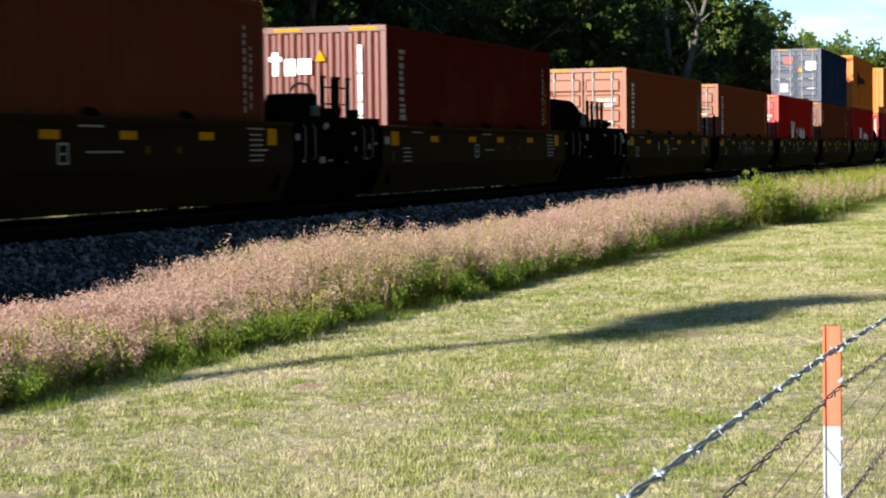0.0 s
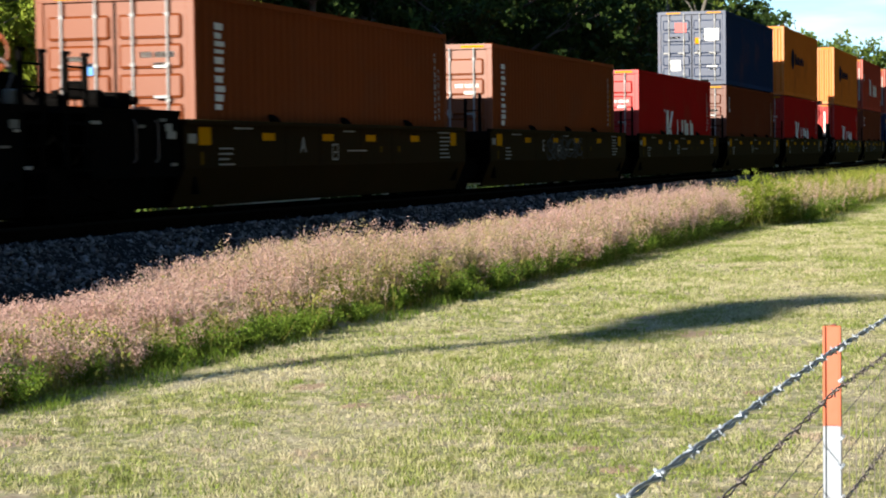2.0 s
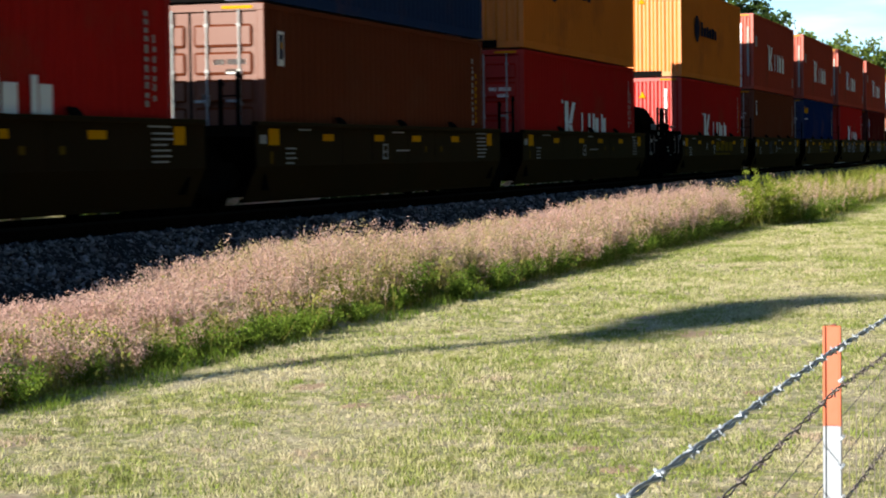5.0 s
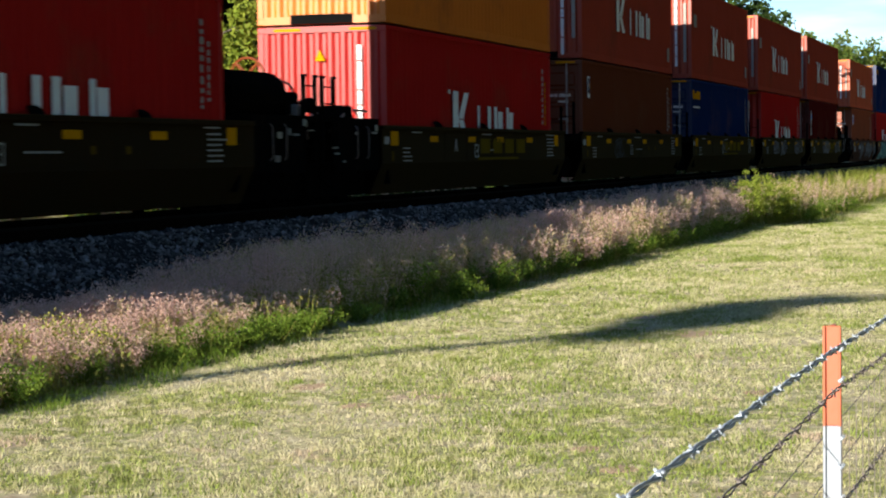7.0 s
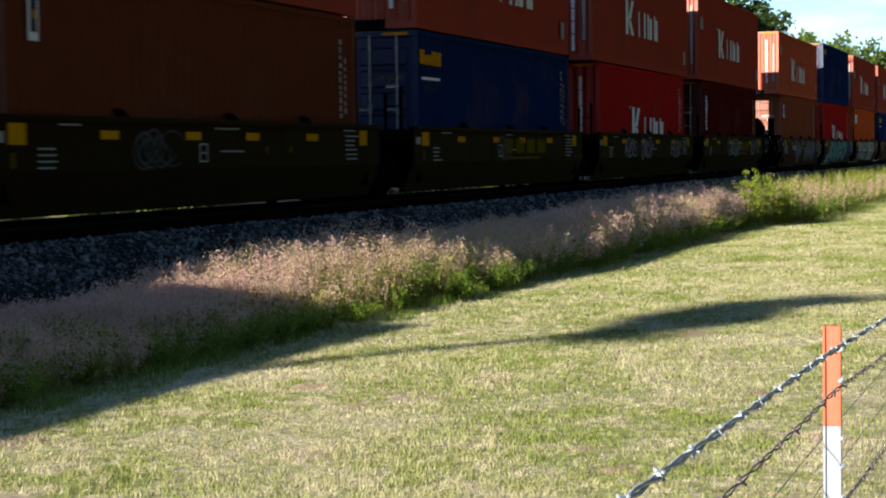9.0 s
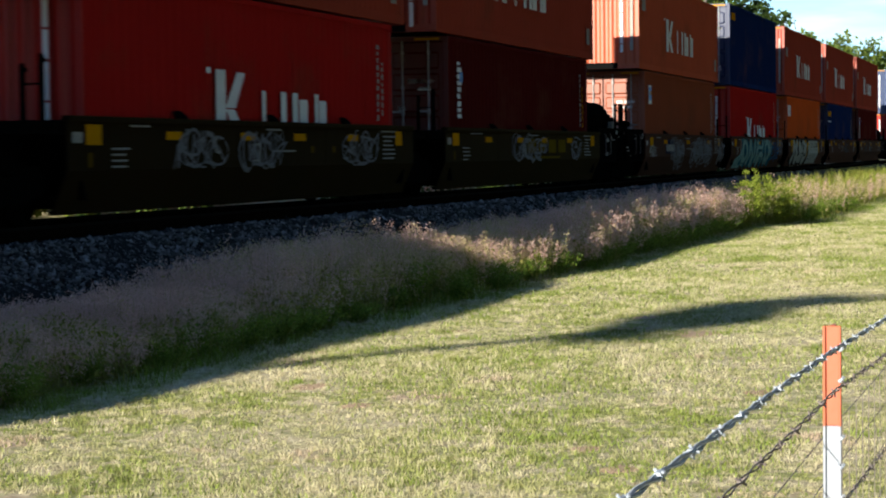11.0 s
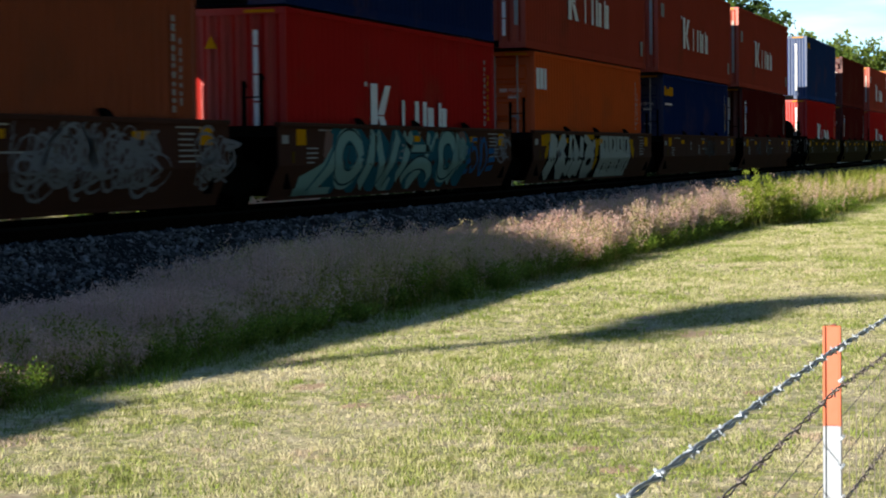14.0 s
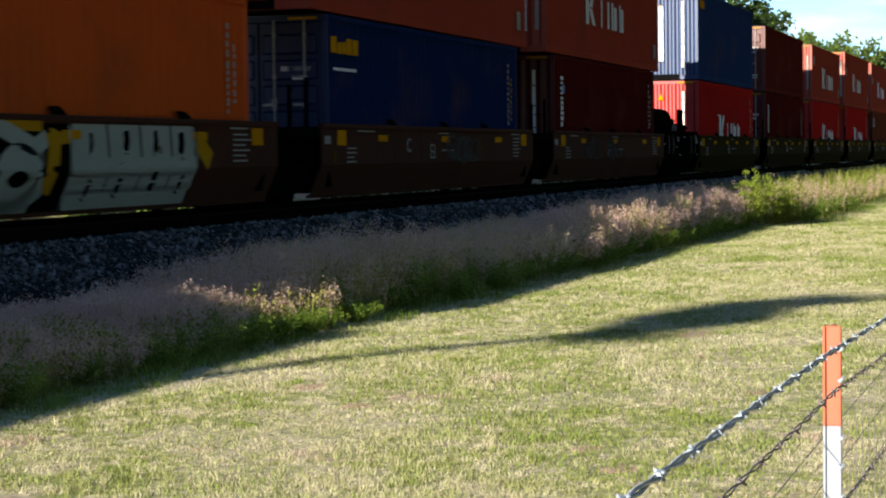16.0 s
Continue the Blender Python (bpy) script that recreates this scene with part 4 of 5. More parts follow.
def end_codes(thing, height, doors, seed, coded=True):
    """White data panels, code bars and yellow warning strips on the end that faces the camera."""
    r = random.Random(seed)
    x = -0.006
    for y0 in (0.18, 1.62):
        end_plate(thing, "warning_strip", y0, y0 + 0.5, height - 0.08, height - 0.035, YELLOW, "yellow and black warning strip", x=x)
    if doors:
        for y0, z, w, h in ((0.30, height - 0.92, 0.30, 0.08), (0.64, height - 0.92, 0.18, 0.08), (0.36, height - 1.06, 0.26, 0.07), (1.62, height - 0.95, 0.36, 0.07), (0.32, 0.62, 0.36, 0.05), (0.32, 0.52, 0.30, 0.05), (1.6, 0.55, 0.3, 0.05), (0.9, 1.1, 0.12, 0.12)):
            end_plate(thing, "data_panel", y0, y0 + w, z, z + h, WHITE, x=x)
        if r.random() < 0.6:
            end_plate(thing, "sticker", 1.55, 1.72, height - 1.15, height - 0.98, BLUE_MARK, "blue sticker", x=x)
    else:
        z = height - 0.35 if coded else 0
        while z > 0.5:
            h = r.uniform(0.2, 0.5)
            end_plate(thing, "code_bar", 0.46, 0.54, z - h, z, WHITE, x=x)
            z -= h + 0.03
        bm = bmesh.new()
        q = [(-0.012, 1.35, height - 0.62), (-0.012, 1.15, height - 0.62), (-0.012, 1.25, height - 0.42)]
        a = [bm.verts.new(p) for p in q]
        b2 = [bm.verts.new((p[0] + 0.006, p[1], p[2])) for p in q]
        for k in range(3):
            bm.faces.new((a[k], a[(k + 1) % 3], b2[(k + 1) % 3], b2[k]))
        bm.faces.new(a)
        bm.faces.new(b2[::-1])
        part("hazard_sticker", bm, YELLOW, thing, "yellow triangular sticker")
    # a flat black plate paints the shade of the recess in the end
    end_plate(thing, "recess_shade_plate", 0.62, 1.80, 0.0, 0.17, SEAL_AND_SHADE, "flat black plate in place of the shaded recess at the end sill", x=-0.002)


def decorate():
    for i, ((car, a, b), u) in enumerate(zip(STACK, UNITS)):
        s, low, low_doors, up, uh, ul, up_doors, ra, rb = u
        end_codes(a, 2.591, low_doors, i)
        code_column(a, 11.35, 0.95, 2.2, DIM_WHITE)
        code_column(a, 11.6, 1.0, 1.9, DIM_WHITE if i % 2 else YELLOW, 0.07)
        if low == "red":
            block_mark(a, {7: -0.3, 14: -0.1}.get(i, 0.0))
        elif low in ("orange_brown", "salmon"):
            code_column(a, 0.7, 0.95, 2.18, WHITE if low != "salmon" else DIM_WHITE, 0.32)
        elif low == "dark_blue":
            for x0, w, z0, z1 in ((0.15, 0.26, 1.97, 2.24), (0.46, 0.2, 1.96, 2.15), (0.7, 0.18, 1.97, 2.16), (0.92, 0.26, 1.96, 2.23), (1.22, 0.28, 1.96, 2.22)):
                plate(a, "mark", x0, x0 + w, z0, z1, YELLOW, "yellow mark", y=-0.003)
            plate(a, "mark", 0.25, 1.4, 1.68, 1.73, WHITE, y=-0.003)
        elif low in ("brown", "rose_brown"):
            flag = 0.95 if s > 200 else 0.8
            plate(a, "mark", 0.55, flag, 1.66, 2.19, WHITE, "small white company flag with a blue field", y=-0.003)
            plate(a, "mark", 0.6, flag - 0.05, 1.76, 2.14, BLUE_MARK if s > 200 else LOGO_DARK, y=-0.010)
            plate(a, "mark", 0.64, flag - 0.09, 1.92, 2.02, YELLOW, y=-0.017)
        elif low == "dark_maroon":
            code_column(a, 0.6, 0.95, 2.1, WHITE, 0.25)
            plate(a, "sticker", 0.75, 0.95, 1.7, 1.9, BLUE_MARK, "blue round sticker", y=-0.009)
        if b:
            end_codes(b, uh, up_doors, i + 50, up != "yellow")
            if up in ("brown_red", "orange_red", "red"):
                block_mark(b, 0.0, 0.32 if uh > 2.6 else 0.1)
                plate(b, "mark", 0.45, 0.95, 1.65, 2.05, DIM_WHITE, y=-0.003)
                plate(b, "sticker", ul - 0.75, ul - 0.45, 0.35, 0.75, DIM_WHITE, y=-0.003)
                end_plate(b, "side_strip", 0.17, 0.26, 0.5, uh - 0.5, DIM_WHITE, "white vertical strip", x=-0.006)
            elif up == "yellow":
                part("mark", disc(bmesh.new(), 2.9, -0.009, -0.003, 1.62, 0.44, 20), LOGO_DARK, b, "dark round logo")
                for x, h in ((3.65, 0.46), (4.2, 0.3), (4.75, 0.36), (5.3, 0.3), (5.85, 0.36), (6.4, 0.3)):
                    plate(b, "mark", x, x + 0.36, 1.42, 1.42 + h, LOGO_DARK, y=-0.003)
            elif up in ("blue", "dark_blue"):
                plate(b, "mark", 0.35, 1.2, uh - 0.55, uh - 0.3, YELLOW, "yellow lettered mark", y=-0.003)
                end_plate(b, "side_strip", 1.15, 1.3, 0.6, uh - 0.5, WHITE, "pale vertical lettering strip", x=-0.006)
            elif up == "grey_blue":
                for y0, z, w, h, m in ((0.25, 1.55, 0.5, 0.42, WHITE), (1.62, 0.5, 0.35, 0.38, WHITE), (1.4, 1.85, 0.42, 0.35, PAINT["red"]), (0.9, 1.45, 0.2, 0.2, YELLOW)):
                    end_plate(b, "sticker", y0, y0 + w, z, z + h, m, x=-0.008)
    # the pale letters on the salmon container's end, as plain shapes
    a = STACK[2][1]
    for y0, z0, w, h in ((2.05, 1.72, 0.12, 0.42), (1.98, 1.98, 0.26, 0.08), (1.72, 1.72, 0.22, 0.30), (1.42, 1.74, 0.26, 0.28)):
        end_plate(a, "mark", y0, y0 + w, z0, z0 + h, WHITE, x=-0.006)
    cai = STACK[15][1]
    for x0, x1 in ((0.15, 0.45), (0.5, 0.8), (0.88, 1.1)):
        plate(cai, "mark", x0, x1, 1.74, 2.22, WHITE, y=-0.003)
    rose = STACK[13][1]
    end_plate(rose, "mark", 1.78, 2.18, 1.58, 2.0, WHITE, "white and blue company flag", x=-0.006)
    end_plate(rose, "mark", 1.84, 2.12, 1.66, 1.92, BLUE_MARK, x=-0.013)
    mural_teal(STACK[14][0])
    mural_silver(STACK[15][0])
    worn = material("spray_worn_grey", (0.07, 0.068, 0.065), 0.8, 0, 0.7, 3, 30, 0, spec=0.0)
    scribble = material("spray_grey_white", (0.19, 0.19, 0.20), 0.8, 0, 0.7, 3, 30, 0, spec=0.0)
    for x0, x1, sd in ((3.0, 5.2, 1), (3.2, 5.1, 2), (6.5, 8.2, 3), (6.6, 10.5, 4), (8.0, 10.6, 5), (11.7, 12.9, 6), (11.7, 12.9, 7)):
        scrawl(STACK[13][0], x0, x1, sd, scribble)
    plate(STACK[13][0], "number_panel", 2.35, 3.75, 1.55, 1.97, LOGO_DARK, "black number panel", y=-0.151)
    for k in range(6):
        plate(STACK[13][0], "stencil_bar", 2.45 + k * 0.2, 2.6 + k * 0.2, 1.62, 1.82, DIM_WHITE, y=-0.158)
    text_part(STACK[13][0], "40", -0.2, 1.47, 0.5, DIM_WHITE, -0.156, 1.5)
    for i, x0, x1, sd in ((11, 2.2, 4.0, 21), (11, 4.6, 6.4, 22), (11, 9.0, 10.6, 23), (12, 4.2, 7.0, 24), (12, 9.6, 10.6, 25), (4, 4.0, 6.5, 26), (4, 6.5, 7.6, 27), (14, 11.4, 12.7, 28), (16, 6.0, 8.2, 29), (9, 3.0, 4.2, 30), (10, 5.0, 6.0, 31), (17, 2.2, 3.8, 32), (17, 5.0, 6.5, 33)):
        scrawl(STACK[i][0], x0, x1, sd, worn if i in (4, 9, 10, 16, 17) else scribble, 1.45)
    # the wide faded yellow mark of the wagon's owner, as plain shapes
    gold = material("faded_yellow_mark", (0.13, 0.085, 0.008), 0.7, 0, 0.6, 3, 30, 0, spec=0.0)
    for i in (8, 10, 12):
        car = STACK[i][0]
        for k in range(4):
            plate(car, "mark", 5.6 + k * 0.95, 6.3 + k * 0.95, 1.62, 1.92, gold, y=-0.152)
        plate(car, "mark", 5.4, 8.6, 1.49, 1.54, gold, y=-0.152)
    for i, ch in ((3, "A"), (4, "E"), (8, "A"), (11, "C"), (16, "C"), (5, "D")):
        text_part(STACK[i][0], ch, 3.7, 1.66, 0.36, DIM_WHITE, -0.154)


decorate()

# ---- trees ----


def leaf_cloud(centres, radii, count, size, r, flat=0.8):
    """Leaf quads scattered in clumps."""
    n = len(centres) * count
    c = np.repeat(centres, count, 0)
    rad = np.repeat(radii, count)
    d = r.standard_normal((n, 3))
    d /= np.linalg.norm(d, axis=1)[:, None] + 1e-9
    p = c + d * (rad * r.random(n) ** 0.45)[:, None] * np.array([1, 1, flat])
    u = r.standard_normal((n, 3))
    u /= np.linalg.norm(u, axis=1)[:, None]
    w = np.cross(u, r.standard_normal((n, 3)))
    w /= np.linalg.norm(w, axis=1)[:, None] + 1e-9
    sz = size * r.uniform(0.6, 1.35, n)[:, None]
    v = np.stack([p - u * sz, p + w * sz * 0.5, p + u * sz, p - w * sz * 0.5], 1).reshape(-1, 3)
    return v, np.arange(n * 4).reshape(n, 4)


def tree_meshes(seed, height, spread, base, clumps, count, leaf, mat):
    r = np.random.default_rng(seed)
    bm = bmesh.new()
    top = height * 0.8
    pts, x, y = [], 0.0, 0.0
    for i in range(6):
        pts.append((x, y, top * i / 5))
        x += r.uniform(-0.35, 0.35)
        y += r.uniform(-0.35, 0.35)
    tr = 0.018 * height
    tube(bm, pts, [tr * (1.25, 0.95, 0.8, 0.62, 0.42, 0.2)[i] for i in range(6)], 8)
    tips = []
    for i in range(16):
        z = r.uniform(base, top * 0.95)
        f = z / top * 5
        k = int(min(4, f))
        p0 = Vector(pts[k]).lerp(Vector(pts[k + 1]), f - k)
        a = i * 2.4 + r.uniform(-0.4, 0.4)
        ln = spread * r.uniform(0.55, 1.0) * (1 - 0.45 * max(0, (z - base) / (height - base) - 0.3))
        rise = r.uniform(0.15, 0.6) * ln
        p1 = p0 + Vector((math.cos(a) * ln * 0.5, math.sin(a) * ln * 0.5, rise * 0.65))
        p2 = p0 + Vector((math.cos(a + 0.2) * ln, math.sin(a + 0.2) * ln, rise))
        tube(bm, [p0, p1, p2], [tr * 0.4, tr * 0.25, tr * 0.07], 5)
        tips += [(p1, 0.9), (p2, 1.1)]
        for j in range(3):
            q = p1.lerp(p2, 0.3 + 0.3 * j) + Vector((r.uniform(-1, 1), r.uniform(-1, 1), r.uniform(-0.3, 0.9))) * ln * 0.3
            tube(bm, [p1.lerp(p2, 0.25 * j), q], [tr * 0.16, tr * 0.05], 3)
            tips.append((q, 0.9))
    c = np.array([tips[i % len(tips)][0] for i in range(clumps)], float) + r.standard_normal((clumps, 3)) * np.array([0.16, 0.16, 0.12]) * spread
    c[:, 2] = np.clip(c[:, 2], base * 0.7, height)
    rad = r.uniform(0.35, 0.95, clumps) * spread * 0.2
    v, f = leaf_cloud(c, rad, count, leaf, r)
    return mesh_of("trunk", bm, BARK), soup("crown", v, f, mat)


def plant_tree(me, x, y, z, turn, label, scale=1.0):
    t = tagged(new("tree"), label, "tree", "trees behind the track")
    part("trunk", me[0], None, t, "grey-brown trunk and limbs")
    part("crown", me[1], None, t, "green foliage")
    t.matrix_basis = pose(x, y, z, 0, 0, turn) @ Matrix.Diagonal((scale, scale, scale, 1))
    return t


def build_trees():
    kinds = [tree_meshes(11, 17, 5.5, 3.0, 240, 23, 0.265, LEAF_SHADED), tree_meshes(12, 20, 6.5, 4.5, 250, 23, 0.29, LEAF_SHADED),
             tree_meshes(13, 14, 5.0, 1.5, 240, 23, 0.255, LEAF_SHADED), tree_meshes(14, 9, 4.2, 0.6, 260, 45, 0.14, LEAF)]
    thin = [tree_meshes(15, 17, 5.5, 2.0, 150, 15, 0.54, LEAF_SHADED), tree_meshes(16, 20, 6.5, 3.0, 160, 15, 0.575, LEAF_SHADED)]
    r = np.random.default_rng(21)
    rows = ((21.5, 58, 160, 5.5, 0.5, 0.66), (25, 40, 168, 6.5, 0.62, 0.8), (30, 24, 172, 7.5, 0.85, 1.1), (27.5, 26, 42, 5, 0.5, 0.7), (37, 5, 150, 11, 0.9, 1.15), (45, -20, 140, 14, 0.95, 1.25), (54, -60, 130, 16, 1.0, 1.3))
    for n, (y, lo, hi, step, s0, s1) in enumerate(rows):
        x = lo
        while x < hi:
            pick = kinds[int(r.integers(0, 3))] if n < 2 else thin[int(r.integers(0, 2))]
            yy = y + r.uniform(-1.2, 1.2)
            plant_tree(pick, x + r.uniform(-1.5, 1.5), yy, float(ground_height(0, yy)) - 0.1, float(r.uniform(0, 360)), "leafy tree of the wood beyond the track, leaf colour darkened for shade", float(r.uniform(s0, s1)))
            x += step
    for x, y, sc in ((58, 27, 0.7), (53, 24, 0.55), (262, 30.3, 1.98), (288, 31, 2.05), (312, 30.8, 1.95), (365, 27.8, 2.0), (390, 27.5, 2.05)):
        plant_tree(kinds[3], x, y, 0.8, x * 7, "sunlit yellow-green leafy tree beyond the track", sc)
    shrub = tree_meshes(18, 5.0, 2.2, 0.3, 240, 45, 0.085, LEAF_SUNLIT)
    leafy = tree_meshes(19, 6.5, 2.4, 0.4, 240, 45, 0.10, LEAF_SUNLIT)
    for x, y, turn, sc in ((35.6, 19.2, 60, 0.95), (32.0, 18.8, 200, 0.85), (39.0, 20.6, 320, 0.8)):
        plant_tree(leafy, x, y, 0.3, turn, "leafy shrub beyond the track, leaf colour brightened for sunlight", sc)
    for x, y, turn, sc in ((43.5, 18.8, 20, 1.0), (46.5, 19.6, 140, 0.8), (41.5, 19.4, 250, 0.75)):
        plant_tree(shrub, x, y, 0.3, turn, "yellow-green shrub beyond the track, leaf colour brightened for sunlight", sc)
    # unseen tree rows added behind the camera, keeping sky light off the train sides
    for y0, gap, size in ((-9.0, 7, 1.5), (-15.5, 9, 1.75)):
        for k in range(24):
            x = -45 + gap * k + r.uniform(-1, 1)
            plant_tree(thin[k % 2], x, y0 + r.uniform(-1, 1), -0.1, float(r.uniform(0, 360)), "unseen tree added behind the camera to block low sky light", size)


def build_leaning_tree():
    """A slender leaning tree beyond the track, whose long shadow falls over the lawn."""
    r = np.random.default_rng(8)
    base, top = Vector((-17.0, 20.0, 0.4)), Vector((-15.9, 13.5, 12.0))
    t = tagged(new("leaning_tree"), "slender leaning tree with a small crown beyond the track", "tree")
    pts = [base.lerp(top, k / 6) for k in range(7)]
    part("trunk", tube(bmesh.new(), pts, [0.2, 0.17, 0.15, 0.14, 0.13, 0.12, 0.08], 8), BARK, t)
    c = np.array([top + Vector((r.normal() * 0.4, r.normal() * 0.22, 0.1 + r.normal() * 0.42)) for _ in range(34)])
    v, f = leaf_cloud(c, r.uniform(0.2, 0.42, 34), 60, 0.10, r)
    part("crown", soup("crown", v, f, LEAF), None, t)


def build_bare_tree():
    """A half-bare grey tree at the wood's edge with pale limbs."""
    r = np.random.default_rng(31)
    t = tagged(new("tree"), "half-bare grey-barked tree with thin foliage at the edge of the wood", "tree", "trees behind the track")
    pale = material("pale_bark", (0.12, 0.11, 0.09), 0.9, 0, 0.6, 4, 25, 0.4)
    c = []
    for k, (dx, dy, lean) in enumerate(((0, 0, 0.12), (-1.2, 0.4, -0.3), (1.0, 0.2, 0.35))):
        p = Vector((dx, dy, 0))
        pts = [p]
        for i in range(6):
            p = p + Vector((r.normal() * 0.25, lean * 1.2 + r.normal() * 0.25, 1.9))
            pts.append(p)
        part("trunk", tube(bmesh.new(), pts, [0.26, 0.22, 0.19, 0.15, 0.11, 0.07, 0.03], 8), pale, t)
        for i in range(2, 7):
            for j in range(3):
                q = pts[i] + Vector((r.normal() * 1.1, r.normal() * 1.5, r.uniform(0.2, 1.6)))
                part("limb", tube(bmesh.new(), [pts[i], pts[i].lerp(q, 0.5) + Vector((0, 0, 0.25)), q], [0.07, 0.045, 0.015], 6), pale, t)
                c.append(q)
    v, f = leaf_cloud(np.array(c, float), np.full(len(c), 0.75), 55, 0.15, r)
    part("crown", soup("crown", v, f, LEAF), None, t)
    t.matrix_basis = pose(104, 19.0, 0.3)


build_trees()
build_leaning_tree()
build_bare_tree()

# ---- weeds and lawn grass ----
PINK = material("seed_heads", (0.66, 0.425, 0.365), 0.8, 0, 0.75, 0.6, 40, 0, (0.54, 0.40, 0.27), island=0.15, spread=(0.70, 0.49, 0.42), spec=0.1, through_light=0.6)
TAN = material("tan_seed_heads", (0.58, 0.45, 0.27), 0.8, 0, 0.75, 0.6, 40, 0, (0.60, 0.42, 0.33), island=0.2, spread=(0.52, 0.45, 0.21), spec=0.1, through_light=0.6)
STALK = material("weed_leaves", (0.20, 0.24, 0.045), 0.7, 0, 0.7, 0.8, 40, 0, (0.24, 0.22, 0.05), island=0.35, spread=(0.30, 0.27, 0.08), spec=0.2, through_light=0.5)
LUSH = material("lush_leaves", (0.115, 0.20, 0.02), 0.6, 0, 0.6, 1.6, 40, 0, (0.19, 0.21, 0.035), island=0.4, spread=(0.18, 0.25, 0.035), spec=0.2, through_light=0.5)
STRAW = material("yellow_tall_grass", (0.29, 0.27, 0.05), 0.8, 0, 0.7, 0.8, 40, 0, island=0.35, spread=(0.18, 0.24, 0.035), spec=0.2, through_light=0.35)
TURF = material("turf_weeds", (0.15, 0.20, 0.045), 0.7, 0, 0.7, 3, 40, 0, island=0.4, spread=(0.22, 0.26, 0.06), spec=0.1, through_light=0.3)
BLADE = patchy("grass_blades", (0.54, 0.485, 0.315), (0.30, 0.32, 0.10), (0.52, 0.41, 0.30), 0.3, 0.24)


def blades(x, y, z, h, w, lean, r):
    """Single bent grass blades, two quads each."""
    n = len(x)
    a = r.uniform(0, 6.28, n)
    dx, dy = np.cos(a), np.sin(a)
    b = r.uniform(0, 6.28, n)
    lx, ly = np.cos(b) * lean * h, np.sin(b) * lean * h

    def p(k, f, wd):
        return np.stack([x + lx * f * f + k * dx * w * wd, y + ly * f * f + k * dy * w * wd, z + h * f * (1 - 0.25 * f * lean)], -1)

    v = np.stack([p(-1, 0, 1), p(1, 0, 1), p(1, 0.55, 0.8), p(-1, 0.55, 0.8), p(1, 1, 0.15), p(-1, 1, 0.15)], 1).reshape(-1, 3)
    i = 6 * np.arange(n)[:, None]
    f = np.concatenate([i + np.array([0, 1, 2, 3]), i + np.array([3, 2, 4, 5])])
    return v, f


def short_blades(x, y, h, w, r):
    """Mown blades, one triangle each, in loose tufts."""
    n = len(x)
    a, b = r.uniform(0, 6.28, n), r.uniform(0, 6.28, n)
    ln = r.uniform(0.2, 1.1, n) * h
    g = ground_height(x, y)
    z = g - 0.004
    v = np.stack([np.stack([x - np.cos(a) * w, y - np.sin(a) * w, z], -1), np.stack([x + np.cos(a) * w, y + np.sin(a) * w, z], -1),
                  np.stack([x + np.cos(b) * ln, y + np.sin(b) * ln, g + h], -1)], 1).reshape(-1, 3)
    return v, np.arange(3 * n).reshape(n, 3)


def slivers(p, length, width, r):
    """Thin upright seed slivers, one triangle each."""
    n = len(p)
    d = r.standard_normal((n, 3)) + np.array([0, 0, 0.25])
    d /= np.linalg.norm(d, axis=1)[:, None]
    s = np.cross(d, r.standard_normal((n, 3)))
    s /= np.linalg.norm(s, axis=1)[:, None] + 1e-9
    ln, w = (length * r.uniform(0.6, 1.4, n))[:, None] * d, (width * r.uniform(0.7, 1.3, n))[:, None] * s
    v = np.stack([p - ln - w, p - ln * 0.6 + w, p + ln], 1).reshape(-1, 3)
    return v, np.arange(n * 3).reshape(n, 3)


def weed_edge(x):
    """The near edge of the weed strip, which widens towards the lawn further on."""
    return np.interp(x, (43.6, 46.0), (6.28, 5.15)) + 0.05 * np.sin(x * 3.1)


def weed_top(x, y):
    """How tall the weeds grow at a place."""
    u = np.clip((y - weed_edge(x) - 0.07) / 2.4, 0, 1)
    tall = np.interp(x, (10, 14, 16.5, 18.5, 21, 24.5, 28, 33.5, 47.6, 60, 80), (0.35, 0.42, 0.45, 0.62, 0.76, 0.58, 0.60, 0.70, 0.82, 0.70, 0.65))
    slope = np.interp(u, (0, 0.12, 0.35, 0.65, 1.0), (0.46, 0.78, 1.02, 1.0, 0.72))
    wall = np.interp(u, (0, 0.05, 0.14, 0.4, 0.65, 1.0), (0.5, 0.72, 0.95, 1.10, 1.0, 0.72))
    brow = np.interp(u, (0, 0.08, 0.3, 0.65, 1.0), (0.92, 1.08, 1.10, 1.0, 0.72))
    shape = slope + (wall - slope) * np.interp(x, (19, 25), (0, 1))
    shape = shape + (brow - shape) * np.interp(x, (23, 29), (0, 1))
    return tall * shape * (1 + 0.10 * np.sin(x * 1.9 + 2 + y) + 0.08 * np.sin(x * 5.3 + y * 3))


def strip(n, r, lo=10.3, reach=78, power=1.9):
    return lo + reach * r.random(n) ** power


